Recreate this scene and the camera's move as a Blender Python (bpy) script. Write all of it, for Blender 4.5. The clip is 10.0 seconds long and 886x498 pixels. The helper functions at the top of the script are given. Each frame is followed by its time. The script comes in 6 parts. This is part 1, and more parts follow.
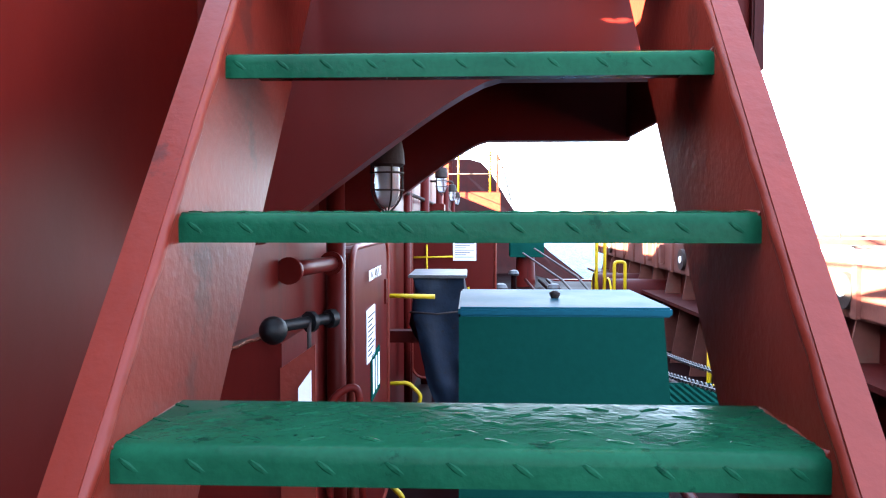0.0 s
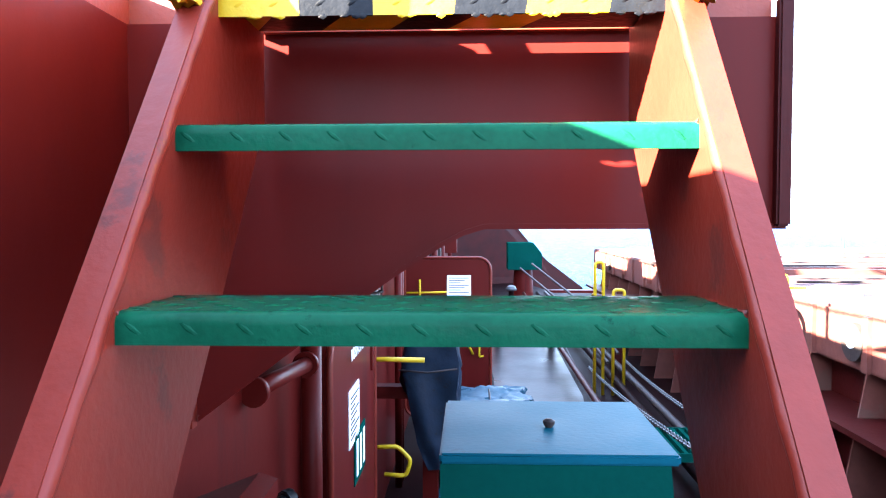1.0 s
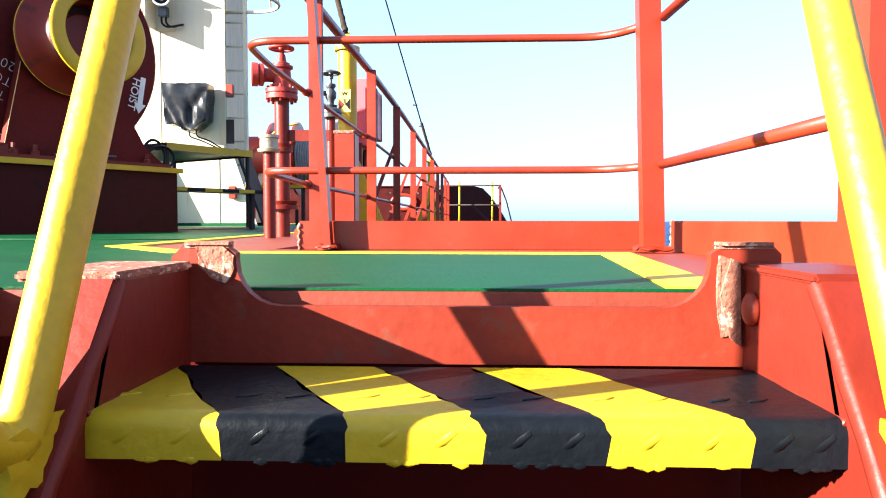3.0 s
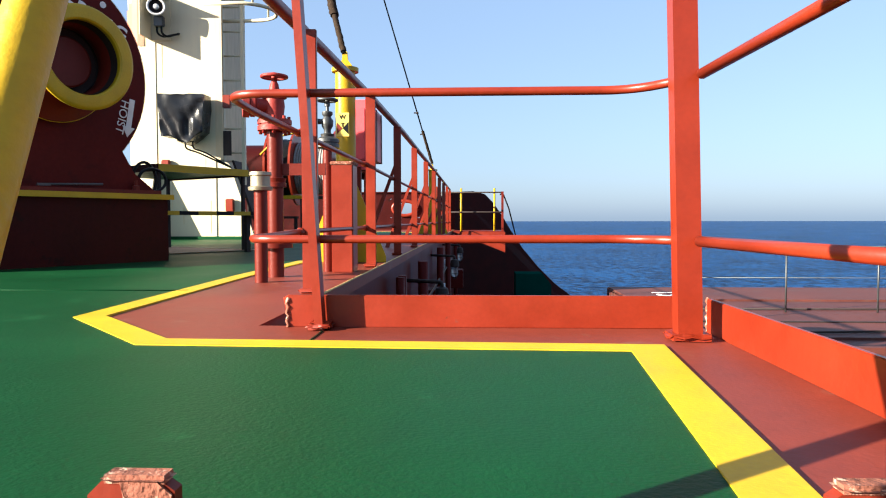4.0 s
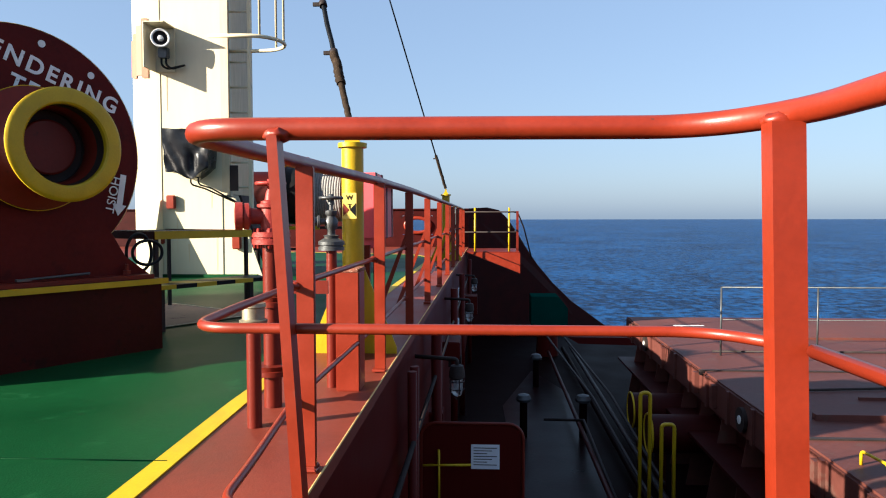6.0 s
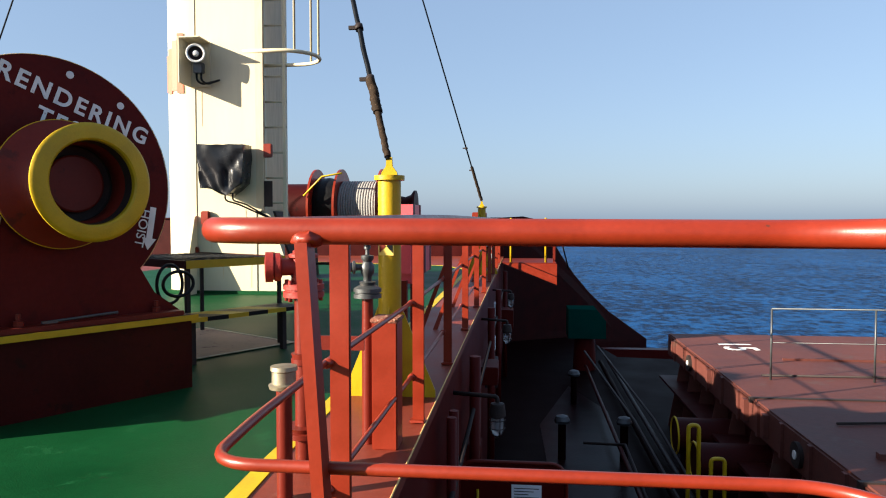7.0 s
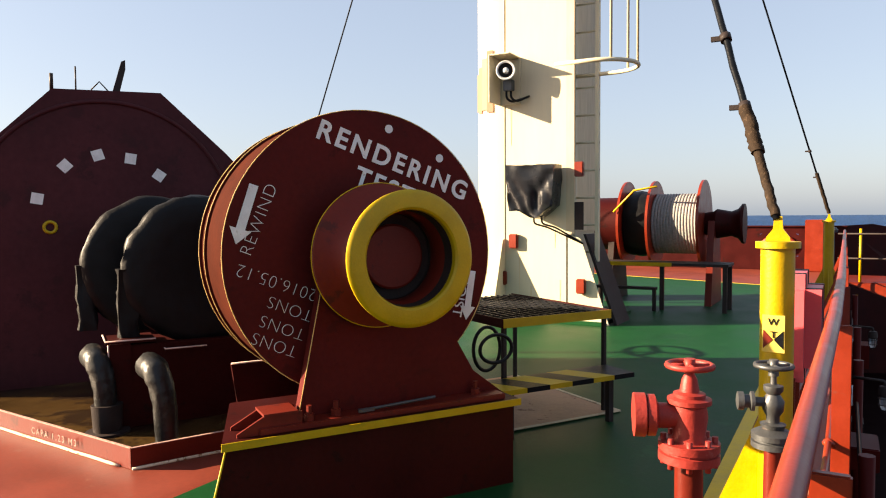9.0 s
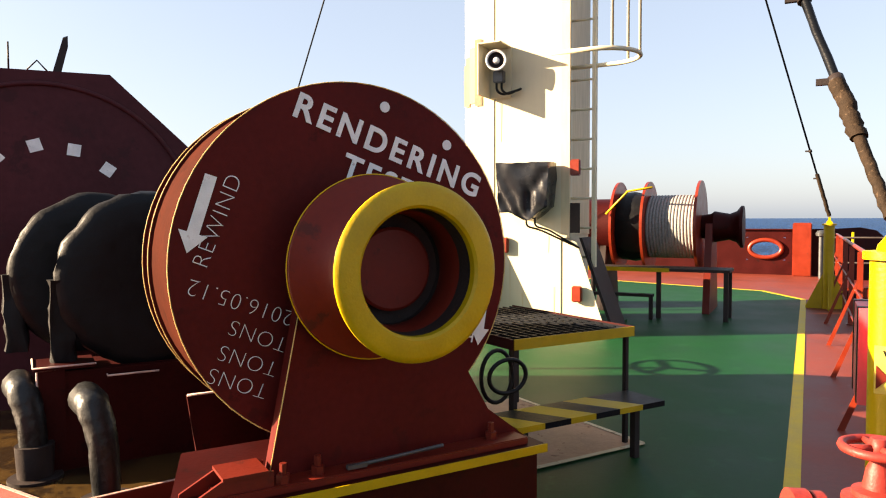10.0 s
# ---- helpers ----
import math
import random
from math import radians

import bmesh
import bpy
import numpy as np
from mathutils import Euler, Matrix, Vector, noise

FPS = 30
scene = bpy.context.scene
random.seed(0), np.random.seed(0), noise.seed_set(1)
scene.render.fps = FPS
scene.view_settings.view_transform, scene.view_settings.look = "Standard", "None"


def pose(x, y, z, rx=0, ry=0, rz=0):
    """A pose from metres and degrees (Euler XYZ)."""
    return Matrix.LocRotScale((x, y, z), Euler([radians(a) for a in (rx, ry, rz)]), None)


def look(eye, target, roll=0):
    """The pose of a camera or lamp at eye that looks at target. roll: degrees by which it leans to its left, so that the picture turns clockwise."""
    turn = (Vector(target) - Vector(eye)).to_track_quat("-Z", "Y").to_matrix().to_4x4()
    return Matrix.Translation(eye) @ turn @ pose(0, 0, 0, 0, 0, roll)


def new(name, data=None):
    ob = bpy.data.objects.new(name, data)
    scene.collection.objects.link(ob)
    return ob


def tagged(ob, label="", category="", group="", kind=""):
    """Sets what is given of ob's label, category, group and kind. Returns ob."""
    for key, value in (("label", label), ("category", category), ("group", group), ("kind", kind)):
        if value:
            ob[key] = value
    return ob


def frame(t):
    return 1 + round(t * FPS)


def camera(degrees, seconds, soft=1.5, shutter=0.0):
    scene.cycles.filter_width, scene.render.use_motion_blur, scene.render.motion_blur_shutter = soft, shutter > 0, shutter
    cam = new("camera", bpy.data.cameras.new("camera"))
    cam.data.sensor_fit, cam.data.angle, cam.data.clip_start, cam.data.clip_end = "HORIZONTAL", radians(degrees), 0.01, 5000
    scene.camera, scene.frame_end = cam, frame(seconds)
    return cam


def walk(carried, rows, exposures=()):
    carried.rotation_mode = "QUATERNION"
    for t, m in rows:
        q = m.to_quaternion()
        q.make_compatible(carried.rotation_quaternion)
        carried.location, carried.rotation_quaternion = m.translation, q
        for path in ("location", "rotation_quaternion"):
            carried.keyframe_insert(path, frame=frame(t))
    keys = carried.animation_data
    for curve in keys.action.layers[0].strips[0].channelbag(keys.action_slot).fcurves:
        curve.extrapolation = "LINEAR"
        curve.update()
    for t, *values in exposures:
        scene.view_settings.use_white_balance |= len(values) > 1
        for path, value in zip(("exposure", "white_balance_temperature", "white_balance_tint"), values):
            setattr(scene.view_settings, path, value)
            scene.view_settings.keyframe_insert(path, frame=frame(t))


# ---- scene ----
cam = camera(64.0, 10.0, soft=1.1)
PATH = [
    (0, (0.964, 0.83, -0.762), (0.884, 2.827, -0.845), -0.0),
    (0.5, (0.968, 0.921, -0.598), (0.892, 2.918, -0.683), 0.0),
    (1, (1.003, 1.07, -0.431), (0.927, 3.067, -0.515), -0.1),
    (1.5, (0.986, 1.165, -0.323), (0.912, 3.162, -0.406), -0.1),
    (2, (0.97, 1.269, -0.17), (0.897, 3.265, -0.255), 0.1),
    (2.5, (0.986, 1.404, -0.009), (0.898, 3.401, -0.093), 0.1),
    (3, (0.97, 1.53, 0.09), (0.885, 3.527, 0.009), -0.0),
    (4.5, (0.927, 1.896, 0.443), (0.838, 3.892, 0.361), -0.1),
    (5, (0.904, 2.013, 0.629), (0.808, 4.009, 0.545), 0.1),
    (5.5, (0.929, 2.106, 0.769), (0.816, 4.101, 0.68), 0.0),
    (7, (0.842, 2.456, 1.068), (0.625, 4.443, 0.987), -0.0),
    (7.5, (0.828, 2.627, 1.232), (0.467, 4.592, 1.145), -0.1),
    (8, (0.716, 2.805, 1.34), (0.186, 4.732, 1.256), -0.2),
    (8.5, (0.575, 2.987, 1.397), (-0.149, 4.849, 1.315), -0.5),
    (9, (0.314, 3.256, 1.456), (-0.672, 4.993, 1.363), -0.4),
    (9.5, (0.047, 3.488, 1.452), (-0.956, 5.216, 1.364), -0.3),
    (10, (-0.193, 3.837, 1.453), (-1.111, 5.612, 1.365), -0.2),
]
EXPOSURES = [(0, 5.84, 7300, 15), (1, 5.91, 6500, 14), (2, 6.17, 5500, 11), (2.5, 5.14, 5700, 10), (3, 3.11, 6000, 9), (3.6, 2.42, 6300, 9), (4.3, 2.11, 6400, 9), (5.7, 2.01, 6400, 9), (7, 1.92, 6600, 9), (8, 1.99, 7200, 12), (9, 2.26, 8300, 16), (10, 2.56, 8600, 17)]
walk(cam, [(t, look(eye, target, roll)) for t, eye, target, roll in PATH], EXPOSURES)

# ---- light: low morning sun from the ship's centre line, clear sky ----
SUN_EL, SUN_AZ = 19.5, 28.0          # height above the horizon; heading of the light, counted from +x towards +y
light_way = Vector((math.cos(radians(SUN_AZ)) * math.cos(radians(SUN_EL)), math.sin(radians(SUN_AZ)) * math.cos(radians(SUN_EL)), -math.sin(radians(SUN_EL))))
world = bpy.data.worlds.new("world")
scene.world = world
world.use_nodes = True
wn = world.node_tree.nodes
sky = wn.new("ShaderNodeTexSky")
sky.sky_type, sky.sun_disc = "NISHITA", False
sky.sun_elevation, sky.sun_rotation = radians(SUN_EL), math.atan2(-light_way.x, -light_way.y)
sky.air_density, sky.dust_density, sky.ozone_density = 1.0, 1.4, 2.0
even = wn.new("ShaderNodeGamma")                    # sea haze evens the sky out and bleaches it
even.inputs[1].default_value = 0.90
pale = wn.new("ShaderNodeHueSaturation")
pale.inputs["Saturation"].default_value = 0.84
tint = wn.new("ShaderNodeMix")
tint.data_type, tint.blend_type = "RGBA", "MULTIPLY"
tint.inputs[0].default_value, tint.inputs[7].default_value = 1.0, (0.76, 0.82, 0.9, 1)
wl = world.node_tree.links
wl.new(sky.outputs[0], even.inputs[0])
wl.new(even.outputs[0], pale.inputs["Color"])
wl.new(pale.outputs[0], tint.inputs[6])
haze = wn.new("ShaderNodeMix")                     # even veil of sea haze over the clear sky
haze.data_type = "RGBA"
haze.inputs[0].default_value, haze.inputs[7].default_value = 0.45, (1.48, 2.2, 3.45, 1)
wl.new(tint.outputs[2], haze.inputs[6])
wl.new(haze.outputs[2], wn["Background"].inputs[0])
wn["Background"].inputs[1].default_value = 0.066
sun_data = bpy.data.lights.new("sun", "SUN")
sun_data.energy, sun_data.angle, sun_data.color = 5.0, radians(0.5), (1.0, 0.89, 0.72)
sun = new("sun", sun_data)
sun.matrix_world = look((-30, -12, 20), Vector((-30, -12, 20)) + light_way)

# ---- materials ----
def mat(name, base, rough=0.45, vary=0.18, wear=None, wear_at=0.66, scale=3.0, bump=0.25, bump_scale=60.0, metal=0.0, streak=False, coat=0.0, spec=0.3, chips=None):
    """Painted or plain surface: two scales of tone, fine relief, optional patches of wear."""
    m = bpy.data.materials.new(name)
    m.use_nodes = True
    nt = m.node_tree
    n, l = nt.nodes, nt.links
    p = n["Principled BSDF"]
    tc = n.new("ShaderNodeTexCoord")
    mp = n.new("ShaderNodeMapping")
    l.new(tc.outputs["Object"], mp.inputs[0])
    if streak:
        mp.inputs["Scale"].default_value = (1, 1, 0.16)
    a = n.new("ShaderNodeTexNoise")
    a.inputs["Scale"].default_value, a.inputs["Detail"].default_value = scale, 6
    b = n.new("ShaderNodeTexNoise")
    b.inputs["Scale"].default_value, b.inputs["Detail"].default_value = scale * 14, 4
    l.new(mp.outputs[0], a.inputs[0])
    l.new(mp.outputs[0], b.inputs[0])
    add = n.new("ShaderNodeMath")
    add.operation = "MULTIPLY_ADD"
    add.inputs[1].default_value = 0.45
    l.new(b.outputs[0], add.inputs[0])
    l.new(a.outputs[0], add.inputs[2])
    ramp = n.new("ShaderNodeValToRGB")
    e = ramp.color_ramp.elements
    e[0].position, e[1].position = 0.45, 0.98
    e[0].color = (*[c * (1 - vary) for c in base], 1)
    e[1].color = (*[min(1, c * (1 + vary)) for c in base], 1)
    l.new(add.outputs[0], ramp.inputs[0])
    colour = ramp.outputs[0]
    if wear:
        w = n.new("ShaderNodeTexNoise")
        w.inputs["Scale"].default_value, w.inputs["Detail"].default_value, w.inputs["Roughness"].default_value = scale * 2.3, 9, 0.68
        l.new(mp.outputs[0], w.inputs[0])
        wr = n.new("ShaderNodeValToRGB")
        wr.color_ramp.elements[0].position, wr.color_ramp.elements[1].position = wear_at, wear_at + 0.05
        l.new(w.outputs[0], wr.inputs[0])
        mx = n.new("ShaderNodeMix")
        mx.data_type = "RGBA"
        l.new(wr.outputs[0], mx.inputs[0])
        l.new(colour, mx.inputs[6])
        mx.inputs[7].default_value = (*wear, 1)
        colour = mx.outputs[2]
    if chips:
        w = n.new("ShaderNodeTexNoise")
        w.inputs["Scale"].default_value, w.inputs["Detail"].default_value, w.inputs["Roughness"].default_value = 13.0, 5, 0.6
        l.new(mp.outputs[0], w.inputs[0])
        wr = n.new("ShaderNodeValToRGB")
        wr.color_ramp.elements[0].position, wr.color_ramp.elements[1].position = 0.705, 0.72
        l.new(w.outputs[0], wr.inputs[0])
        mx = n.new("ShaderNodeMix")
        mx.data_type = "RGBA"
        l.new(wr.outputs[0], mx.inputs[0])
        l.new(colour, mx.inputs[6])
        mx.inputs[7].default_value = (*chips, 1)
        colour = mx.outputs[2]
    p.inputs["Specular IOR Level"].default_value = spec
    l.new(colour, p.inputs["Base Color"])
    rr = n.new("ShaderNodeMapRange")
    rr.inputs["To Min"].default_value, rr.inputs["To Max"].default_value = max(0.03, rough - 0.12), min(1, rough + 0.14)
    l.new(a.outputs[0], rr.inputs[0])
    l.new(rr.outputs[0], p.inputs["Roughness"])
    p.inputs["Metallic"].default_value = metal
    if coat:
        p.inputs["Coat Weight"].default_value, p.inputs["Coat Roughness"].default_value = coat, 0.12
    f = n.new("ShaderNodeTexNoise")
    f.inputs["Scale"].default_value, f.inputs["Detail"].default_value = bump_scale, 5
    l.new(tc.outputs["Object"], f.inputs[0])
    bp = n.new("ShaderNodeBump")
    bp.inputs["Strength"].default_value, bp.inputs["Distance"].default_value = bump, 0.004
    l.new(f.outputs[0], bp.inputs["Height"])
    l.new(bp.outputs[0], p.inputs["Normal"])
    return m


RUST = (0.13, 0.045, 0.02)
RED = mat("red_oxide_paint", (0.112, 0.0115, 0.0062), 0.42, 0.18, (0.064, 0.010, 0.007), 0.60, 2.2, spec=0.2)
RED_DECK = mat("red_deck_paint", (0.152, 0.02533, 0.01351), 0.5, 0.25, (0.17, 0.052, 0.034), 0.62, 1.8, 0.2, 90, chips=(0.05, 0.025, 0.02))
RAIL = mat("orange_red_rail_paint", (0.1756, 0.01695, 0.005449), 0.36, 0.18, (0.16, 0.03, 0.018), 0.66, 7.0, 0.12, 45, spec=0.4, chips=(0.07, 0.02, 0.012))
WALL = mat("bulkhead_paint", (0.068, 0.0052, 0.004), 0.4, 0.16, (0.048, 0.005, 0.0042), 0.60, 0.8, 0.12, 22, streak=True, spec=0.08)
MAROON = mat("maroon_winch_paint", (0.030, 0.0022, 0.0019), 0.5, 0.3, (0.018, 0.003, 0.0026), 0.60, 3.0, 0.25, 45, spec=0.10)
DRUM = mat("drum_flange_paint", (0.076, 0.0076, 0.0062), 0.55, 0.25, (0.054, 0.0068, 0.0055), 0.58, 2.6, 0.25, 40, spec=0.08)
CASE = mat("dusty_casing_paint", (0.060, 0.014, 0.017), 0.6, 0.3, (0.042, 0.012, 0.014), 0.56, 1.1, 0.3, 30, spec=0.12)
# Near-black red: the deep shade of the passage is put into the colour.
MAIN = mat("shade_darkened_deck_paint", (0.007, 0.0016, 0.0017), 0.55, 0.35, (0.008, 0.002, 0.002), 0.56, 1.3, 0.25, 25, spec=0.02)
# Lighter and glossier than MAIN, for the sky's sheen on wet deck.
WETDECK = mat("wet_deck_sheen_paint", (0.010, 0.0022, 0.0028), 0.32, 0.35, (0.006, 0.0016, 0.0017), 0.54, 1.6, 0.25, 18, spec=0.035)
GREEN = mat("green_deck_paint", (0.00174, 0.04349, 0.01218), 0.5, 0.22, (0.006, 0.062, 0.02), 0.6, 1.4, 0.35, 140, spec=0.1, chips=(0.012, 0.03, 0.014))
TREAD = mat("green_tread_paint", (0.0022, 0.043, 0.021), 0.22, 0.28, (0.0008, 0.024, 0.012), 0.61, 9.0, 0.35, 55, spec=0.035)
# Locker green turned blue: the sky's reflection is put into the lid colour.
LIDSKY = mat("sky_blued_lid_paint", (0.001, 0.055, 0.080), 0.42, 0.12, (0.001, 0.040, 0.06), 0.62, 5.0, 0.15, 60, spec=0.03)
BOXGREEN = mat("green_box_paint", (0.0008, 0.038, 0.029), 0.42, 0.15, None, 0.7, 3.0, 0.2, 60, spec=0.0)
YELLOW = mat("yellow_paint", (0.3911, 0.2542, 0.005867), 0.42, 0.15, (0.36, 0.216, 0.0216), 0.66, 8.0, 0.35, 60)
YLINE = mat("yellow_line_paint", (0.50, 0.33, 0.007), 0.5, 0.15, (0.36, 0.23, 0.02), 0.68, 6.0, 0.15, 120)
BLACK = mat("black_paint", (0.004, 0.005, 0.007), 0.4, 0.3, (0.014, 0.014, 0.017), 0.64, 9.0, 0.4, 70, spec=0.1)
CREAM = mat("cream_tower_paint", (0.5339, 0.4723, 0.3286), 0.5, 0.08, (0.62, 0.46, 0.27), 0.68, 1.2, 0.2, 40, streak=True)
WHITE = mat("white_paint", (0.6512, 0.6512, 0.6336), 0.55, 0.14, (0.40, 0.33, 0.30), 0.62, 14.0, 0.3, 60)
GREY = mat("grey_galvanised_steel", (0.07, 0.074, 0.078), 0.45, 0.25, (0.15, 0.13, 0.12), 0.62, 9.0, 0.3, 60, metal=0.6)
DARK = mat("dark_steel", (0.026, 0.019, 0.018), 0.55, 0.3, (0.07, 0.026, 0.014), 0.64, 7.0, 0.4, 60, spec=0.15)
RUSTY = mat("rusted_edge", (0.20, 0.07, 0.045), 0.85, 0.4, (0.42, 0.27, 0.20), 0.55, 22.0, 1.0, 120)
RAW = mat("worn_bare_pad", (0.34, 0.20, 0.12), 0.7, 0.25, RUST, 0.6, 2.6, 0.5, 60)
HATCH = mat("hatch_cover_paint", (0.0918, 0.02815, 0.02203), 0.6, 0.3, (0.09, 0.04, 0.032), 0.58, 0.9, 0.4, 30, spec=0.2)
VALVE = mat("hydrant_red_paint", (0.237, 0.02238, 0.01712), 0.5, 0.18, (0.23, 0.05, 0.042), 0.62, 12.0, 0.5, 60)
CANVAS = mat("black_canvas", (0.005, 0.0052, 0.006), 0.45, 0.4, None, 0.7, 8.0, 1.0, 18, spec=0.16)
TARP = mat("blue_tarpaulin", (0.002, 0.034, 0.056), 0.45, 0.3, (0.003, 0.018, 0.03), 0.6, 5.0, 1.0, 12, spec=0.15)
BAGBLUE = mat("dark_blue_cover", (0.005, 0.011, 0.021), 0.5, 0.35, (0.008, 0.008, 0.011), 0.6, 9.0, 1.0, 16, spec=0.12)
ROPE = mat("grey_rope", (0.2312, 0.2244, 0.2176), 0.8, 0.3, (0.2, 0.19, 0.18), 0.6, 30.0, 1.0, 160)
PINKISH = mat("worn_lettering", (0.42, 0.26, 0.22), 0.6, 0.3, (0.2, 0.05, 0.03), 0.55, 30.0)
PAPER = mat("paper_notice", (0.68, 0.70, 0.74), 0.6, 0.06, None, 0.7, 8.0, 0.1, 30)
PINK = mat("faded_red_life_ring_box", (0.612, 0.085, 0.102), 0.4, 0.1, None, 0.7, 5.0, 0.2, 40)
BRASS = mat("dull_brass_cap", (0.30, 0.26, 0.19), 0.45, 0.25, (0.16, 0.12, 0.08), 0.64, 14.0, 0.3, 60, metal=0.8)
WATERRUST = mat("oily_tray_bottom", (0.050, 0.028, 0.010), 0.12, 0.55, (0.022, 0.013, 0.007), 0.50, 0.9, 0.08, 12, spec=0.4)
EDGE = mat("worn_pale_edge", (0.55, 0.36, 0.13), 0.6, 0.3, (0.30, 0.10, 0.05), 0.60, 9.0, 0.3, 60)
GLASS = bpy.data.materials.new("lamp_glass")
GLASS.use_nodes = True
GLASS.node_tree.nodes["Principled BSDF"].inputs["Base Color"].default_value = (0.45, 0.47, 0.49, 1)
GLASS.node_tree.nodes["Principled BSDF"].inputs["Roughness"].default_value = 0.25
GLASS.node_tree.nodes["Principled BSDF"].inputs["Transmission Weight"].default_value = 0.6


def sea_material():
    m = bpy.data.materials.new("sea_water")
    m.use_nodes = True
    n, l = m.node_tree.nodes, m.node_tree.links
    p = n["Principled BSDF"]
    p.inputs["Roughness"].default_value = 0.35
    p.inputs["IOR"].default_value = 1.33
    p.inputs["Specular IOR Level"].default_value = 0.03
    tc = n.new("ShaderNodeTexCoord")
    mp = n.new("ShaderNodeMapping")
    mp.inputs["Scale"].default_value = (1.0, 0.85, 1.0)
    l.new(tc.outputs["Object"], mp.inputs[0])
    big = n.new("ShaderNodeTexNoise")
    big.inputs["Scale"].default_value, big.inputs["Detail"].default_value = 0.05, 3
    l.new(mp.outputs[0], big.inputs[0])
    wav = n.new("ShaderNodeTexNoise")
    wav.inputs["Scale"].default_value, wav.inputs["Detail"].default_value, wav.inputs["Roughness"].default_value = 0.75, 8, 0.75
    l.new(mp.outputs[0], wav.inputs[0])
    ramp = n.new("ShaderNodeValToRGB")
    e = ramp.color_ramp.elements
    e[0].position, e[1].position = 0.46, 0.545
    e[0].color, e[1].color = (0.0006, 0.009, 0.038, 1), (0.007, 0.064, 0.20, 1)
    mix = n.new("ShaderNodeMath")
    mix.operation = "MULTIPLY_ADD"
    mix.inputs[1].default_value = 0.82
    l.new(wav.outputs[0], mix.inputs[0])
    half = n.new("ShaderNodeMath")
    half.operation = "MULTIPLY"
    half.inputs[1].default_value = 0.18
    l.new(big.outputs[0], half.inputs[0])
    l.new(half.outputs[0], mix.inputs[2])
    l.new(mix.outputs[0], ramp.inputs[0])
    l.new(ramp.outputs[0], p.inputs["Base Color"])
    bp = n.new("ShaderNodeBump")
    bp.inputs["Strength"].default_value, bp.inputs["Distance"].default_value = 1.0, 0.5
    l.new(wav.outputs[0], bp.inputs["Height"])
    l.new(bp.outputs[0], p.inputs["Normal"])
    return m


SEA = sea_material()

# ---- mesh helpers ----
def box(bm, x0, x1, y0, y1, z0, z1, m=None):
    r = bmesh.ops.create_cube(bm, size=1)["verts"]
    k = Matrix.Translation(((x0 + x1) / 2, (y0 + y1) / 2, (z0 + z1) / 2)) @ Matrix.Diagonal((abs(x1 - x0), abs(y1 - y0), abs(z1 - z0), 1))
    bmesh.ops.transform(bm, matrix=(m @ k) if m else k, verts=r)
    return r


def prism(bm, pts, way):
    """A flat outline, swept along a vector."""
    way = Vector(way)
    a = [bm.verts.new(Vector(p)) for p in pts]
    b = [bm.verts.new(Vector(p) + way) for p in pts]
    bm.faces.new(a), bm.faces.new(b[::-1])
    for i in range(len(a)):
        j = (i + 1) % len(a)
        bm.faces.new((a[j], a[i], b[i], b[j]))
    return a + b


def rounded(pts, r, n=6):
    """A path with its inner corners rounded."""
    pts = [Vector(p) for p in pts]
    out = [pts[0]]
    for a, b, c in zip(pts, pts[1:], pts[2:]):
        u, v = (a - b), (c - b)
        d = min(r, u.length * 0.49, v.length * 0.49)
        p, q = b + u.normalized() * d, b + v.normalized() * d
        for i in range(n + 1):
            t = i / n
            out.append((1 - t) ** 2 * p + 2 * t * (1 - t) * b + t * t * q)
    return out + [pts[-1]]


def tube(bm, pts, r, seg=10, r_end=None, cap=True):
    pts = [Vector(p) for p in pts]
    rings, side = [], None
    for i, p in enumerate(pts):
        d = (pts[min(i + 1, len(pts) - 1)] - pts[max(i - 1, 0)]).normalized()
        if side is None:
            side = d.cross(Vector((0, 0, 1)) if abs(d.z) < 0.9 else Vector((1, 0, 0))).normalized()
        side = (side - d * side.dot(d)).normalized()
        up = d.cross(side)
        k = r if r_end is None else r + (r_end - r) * i / (len(pts) - 1)
        rings.append([bm.verts.new(p + (side * math.cos(6.28318 * j / seg) + up * math.sin(6.28318 * j / seg)) * k) for j in range(seg)])
    for a, b in zip(rings, rings[1:]):
        for j in range(seg):
            bm.faces.new((a[j], a[(j + 1) % seg], b[(j + 1) % seg], b[j])).smooth = True
    if cap:
        bm.faces.new(rings[0][::-1]), bm.faces.new(rings[-1])


def lathe(bm, profile, seg=48, m=None):
    """Profile of (along, radius) turned about the x axis."""
    rings = []
    for x, r in profile:
        rings.append([bm.verts.new((x, r * math.cos(6.28318 * j / seg), r * math.sin(6.28318 * j / seg))) for j in range(seg)])
    for a, b in zip(rings, rings[1:]):
        for j in range(seg):
            bm.faces.new((a[j], a[(j + 1) % seg], b[(j + 1) % seg], b[j]))
    bm.faces.new(rings[0][::-1]), bm.faces.new(rings[-1])
    if m:
        bmesh.ops.transform(bm, matrix=m, verts=[v for g in rings for v in g])


def lathe_z(bm, base, profile, seg=20):
    """Profile of (height, radius) turned about an upright axis at base."""
    lathe(bm, profile, seg, Matrix.Translation(base) @ Matrix.Rotation(-math.pi / 2, 4, "Y"))


def bolt(bm, base, way, r=0.016, h=0.02):
    w = Vector(way).normalized()
    tube(bm, [Vector(base), Vector(base) + w * h], r, 6)


def soft(bm, w, seg=2, angle=40):
    es = [e for e in bm.edges if len(e.link_faces) == 2 and e.calc_face_angle(0) > radians(angle)]
    bmesh.ops.bevel(bm, geom=es, offset=w, segments=seg, affect="EDGES", clamp_overlap=True)


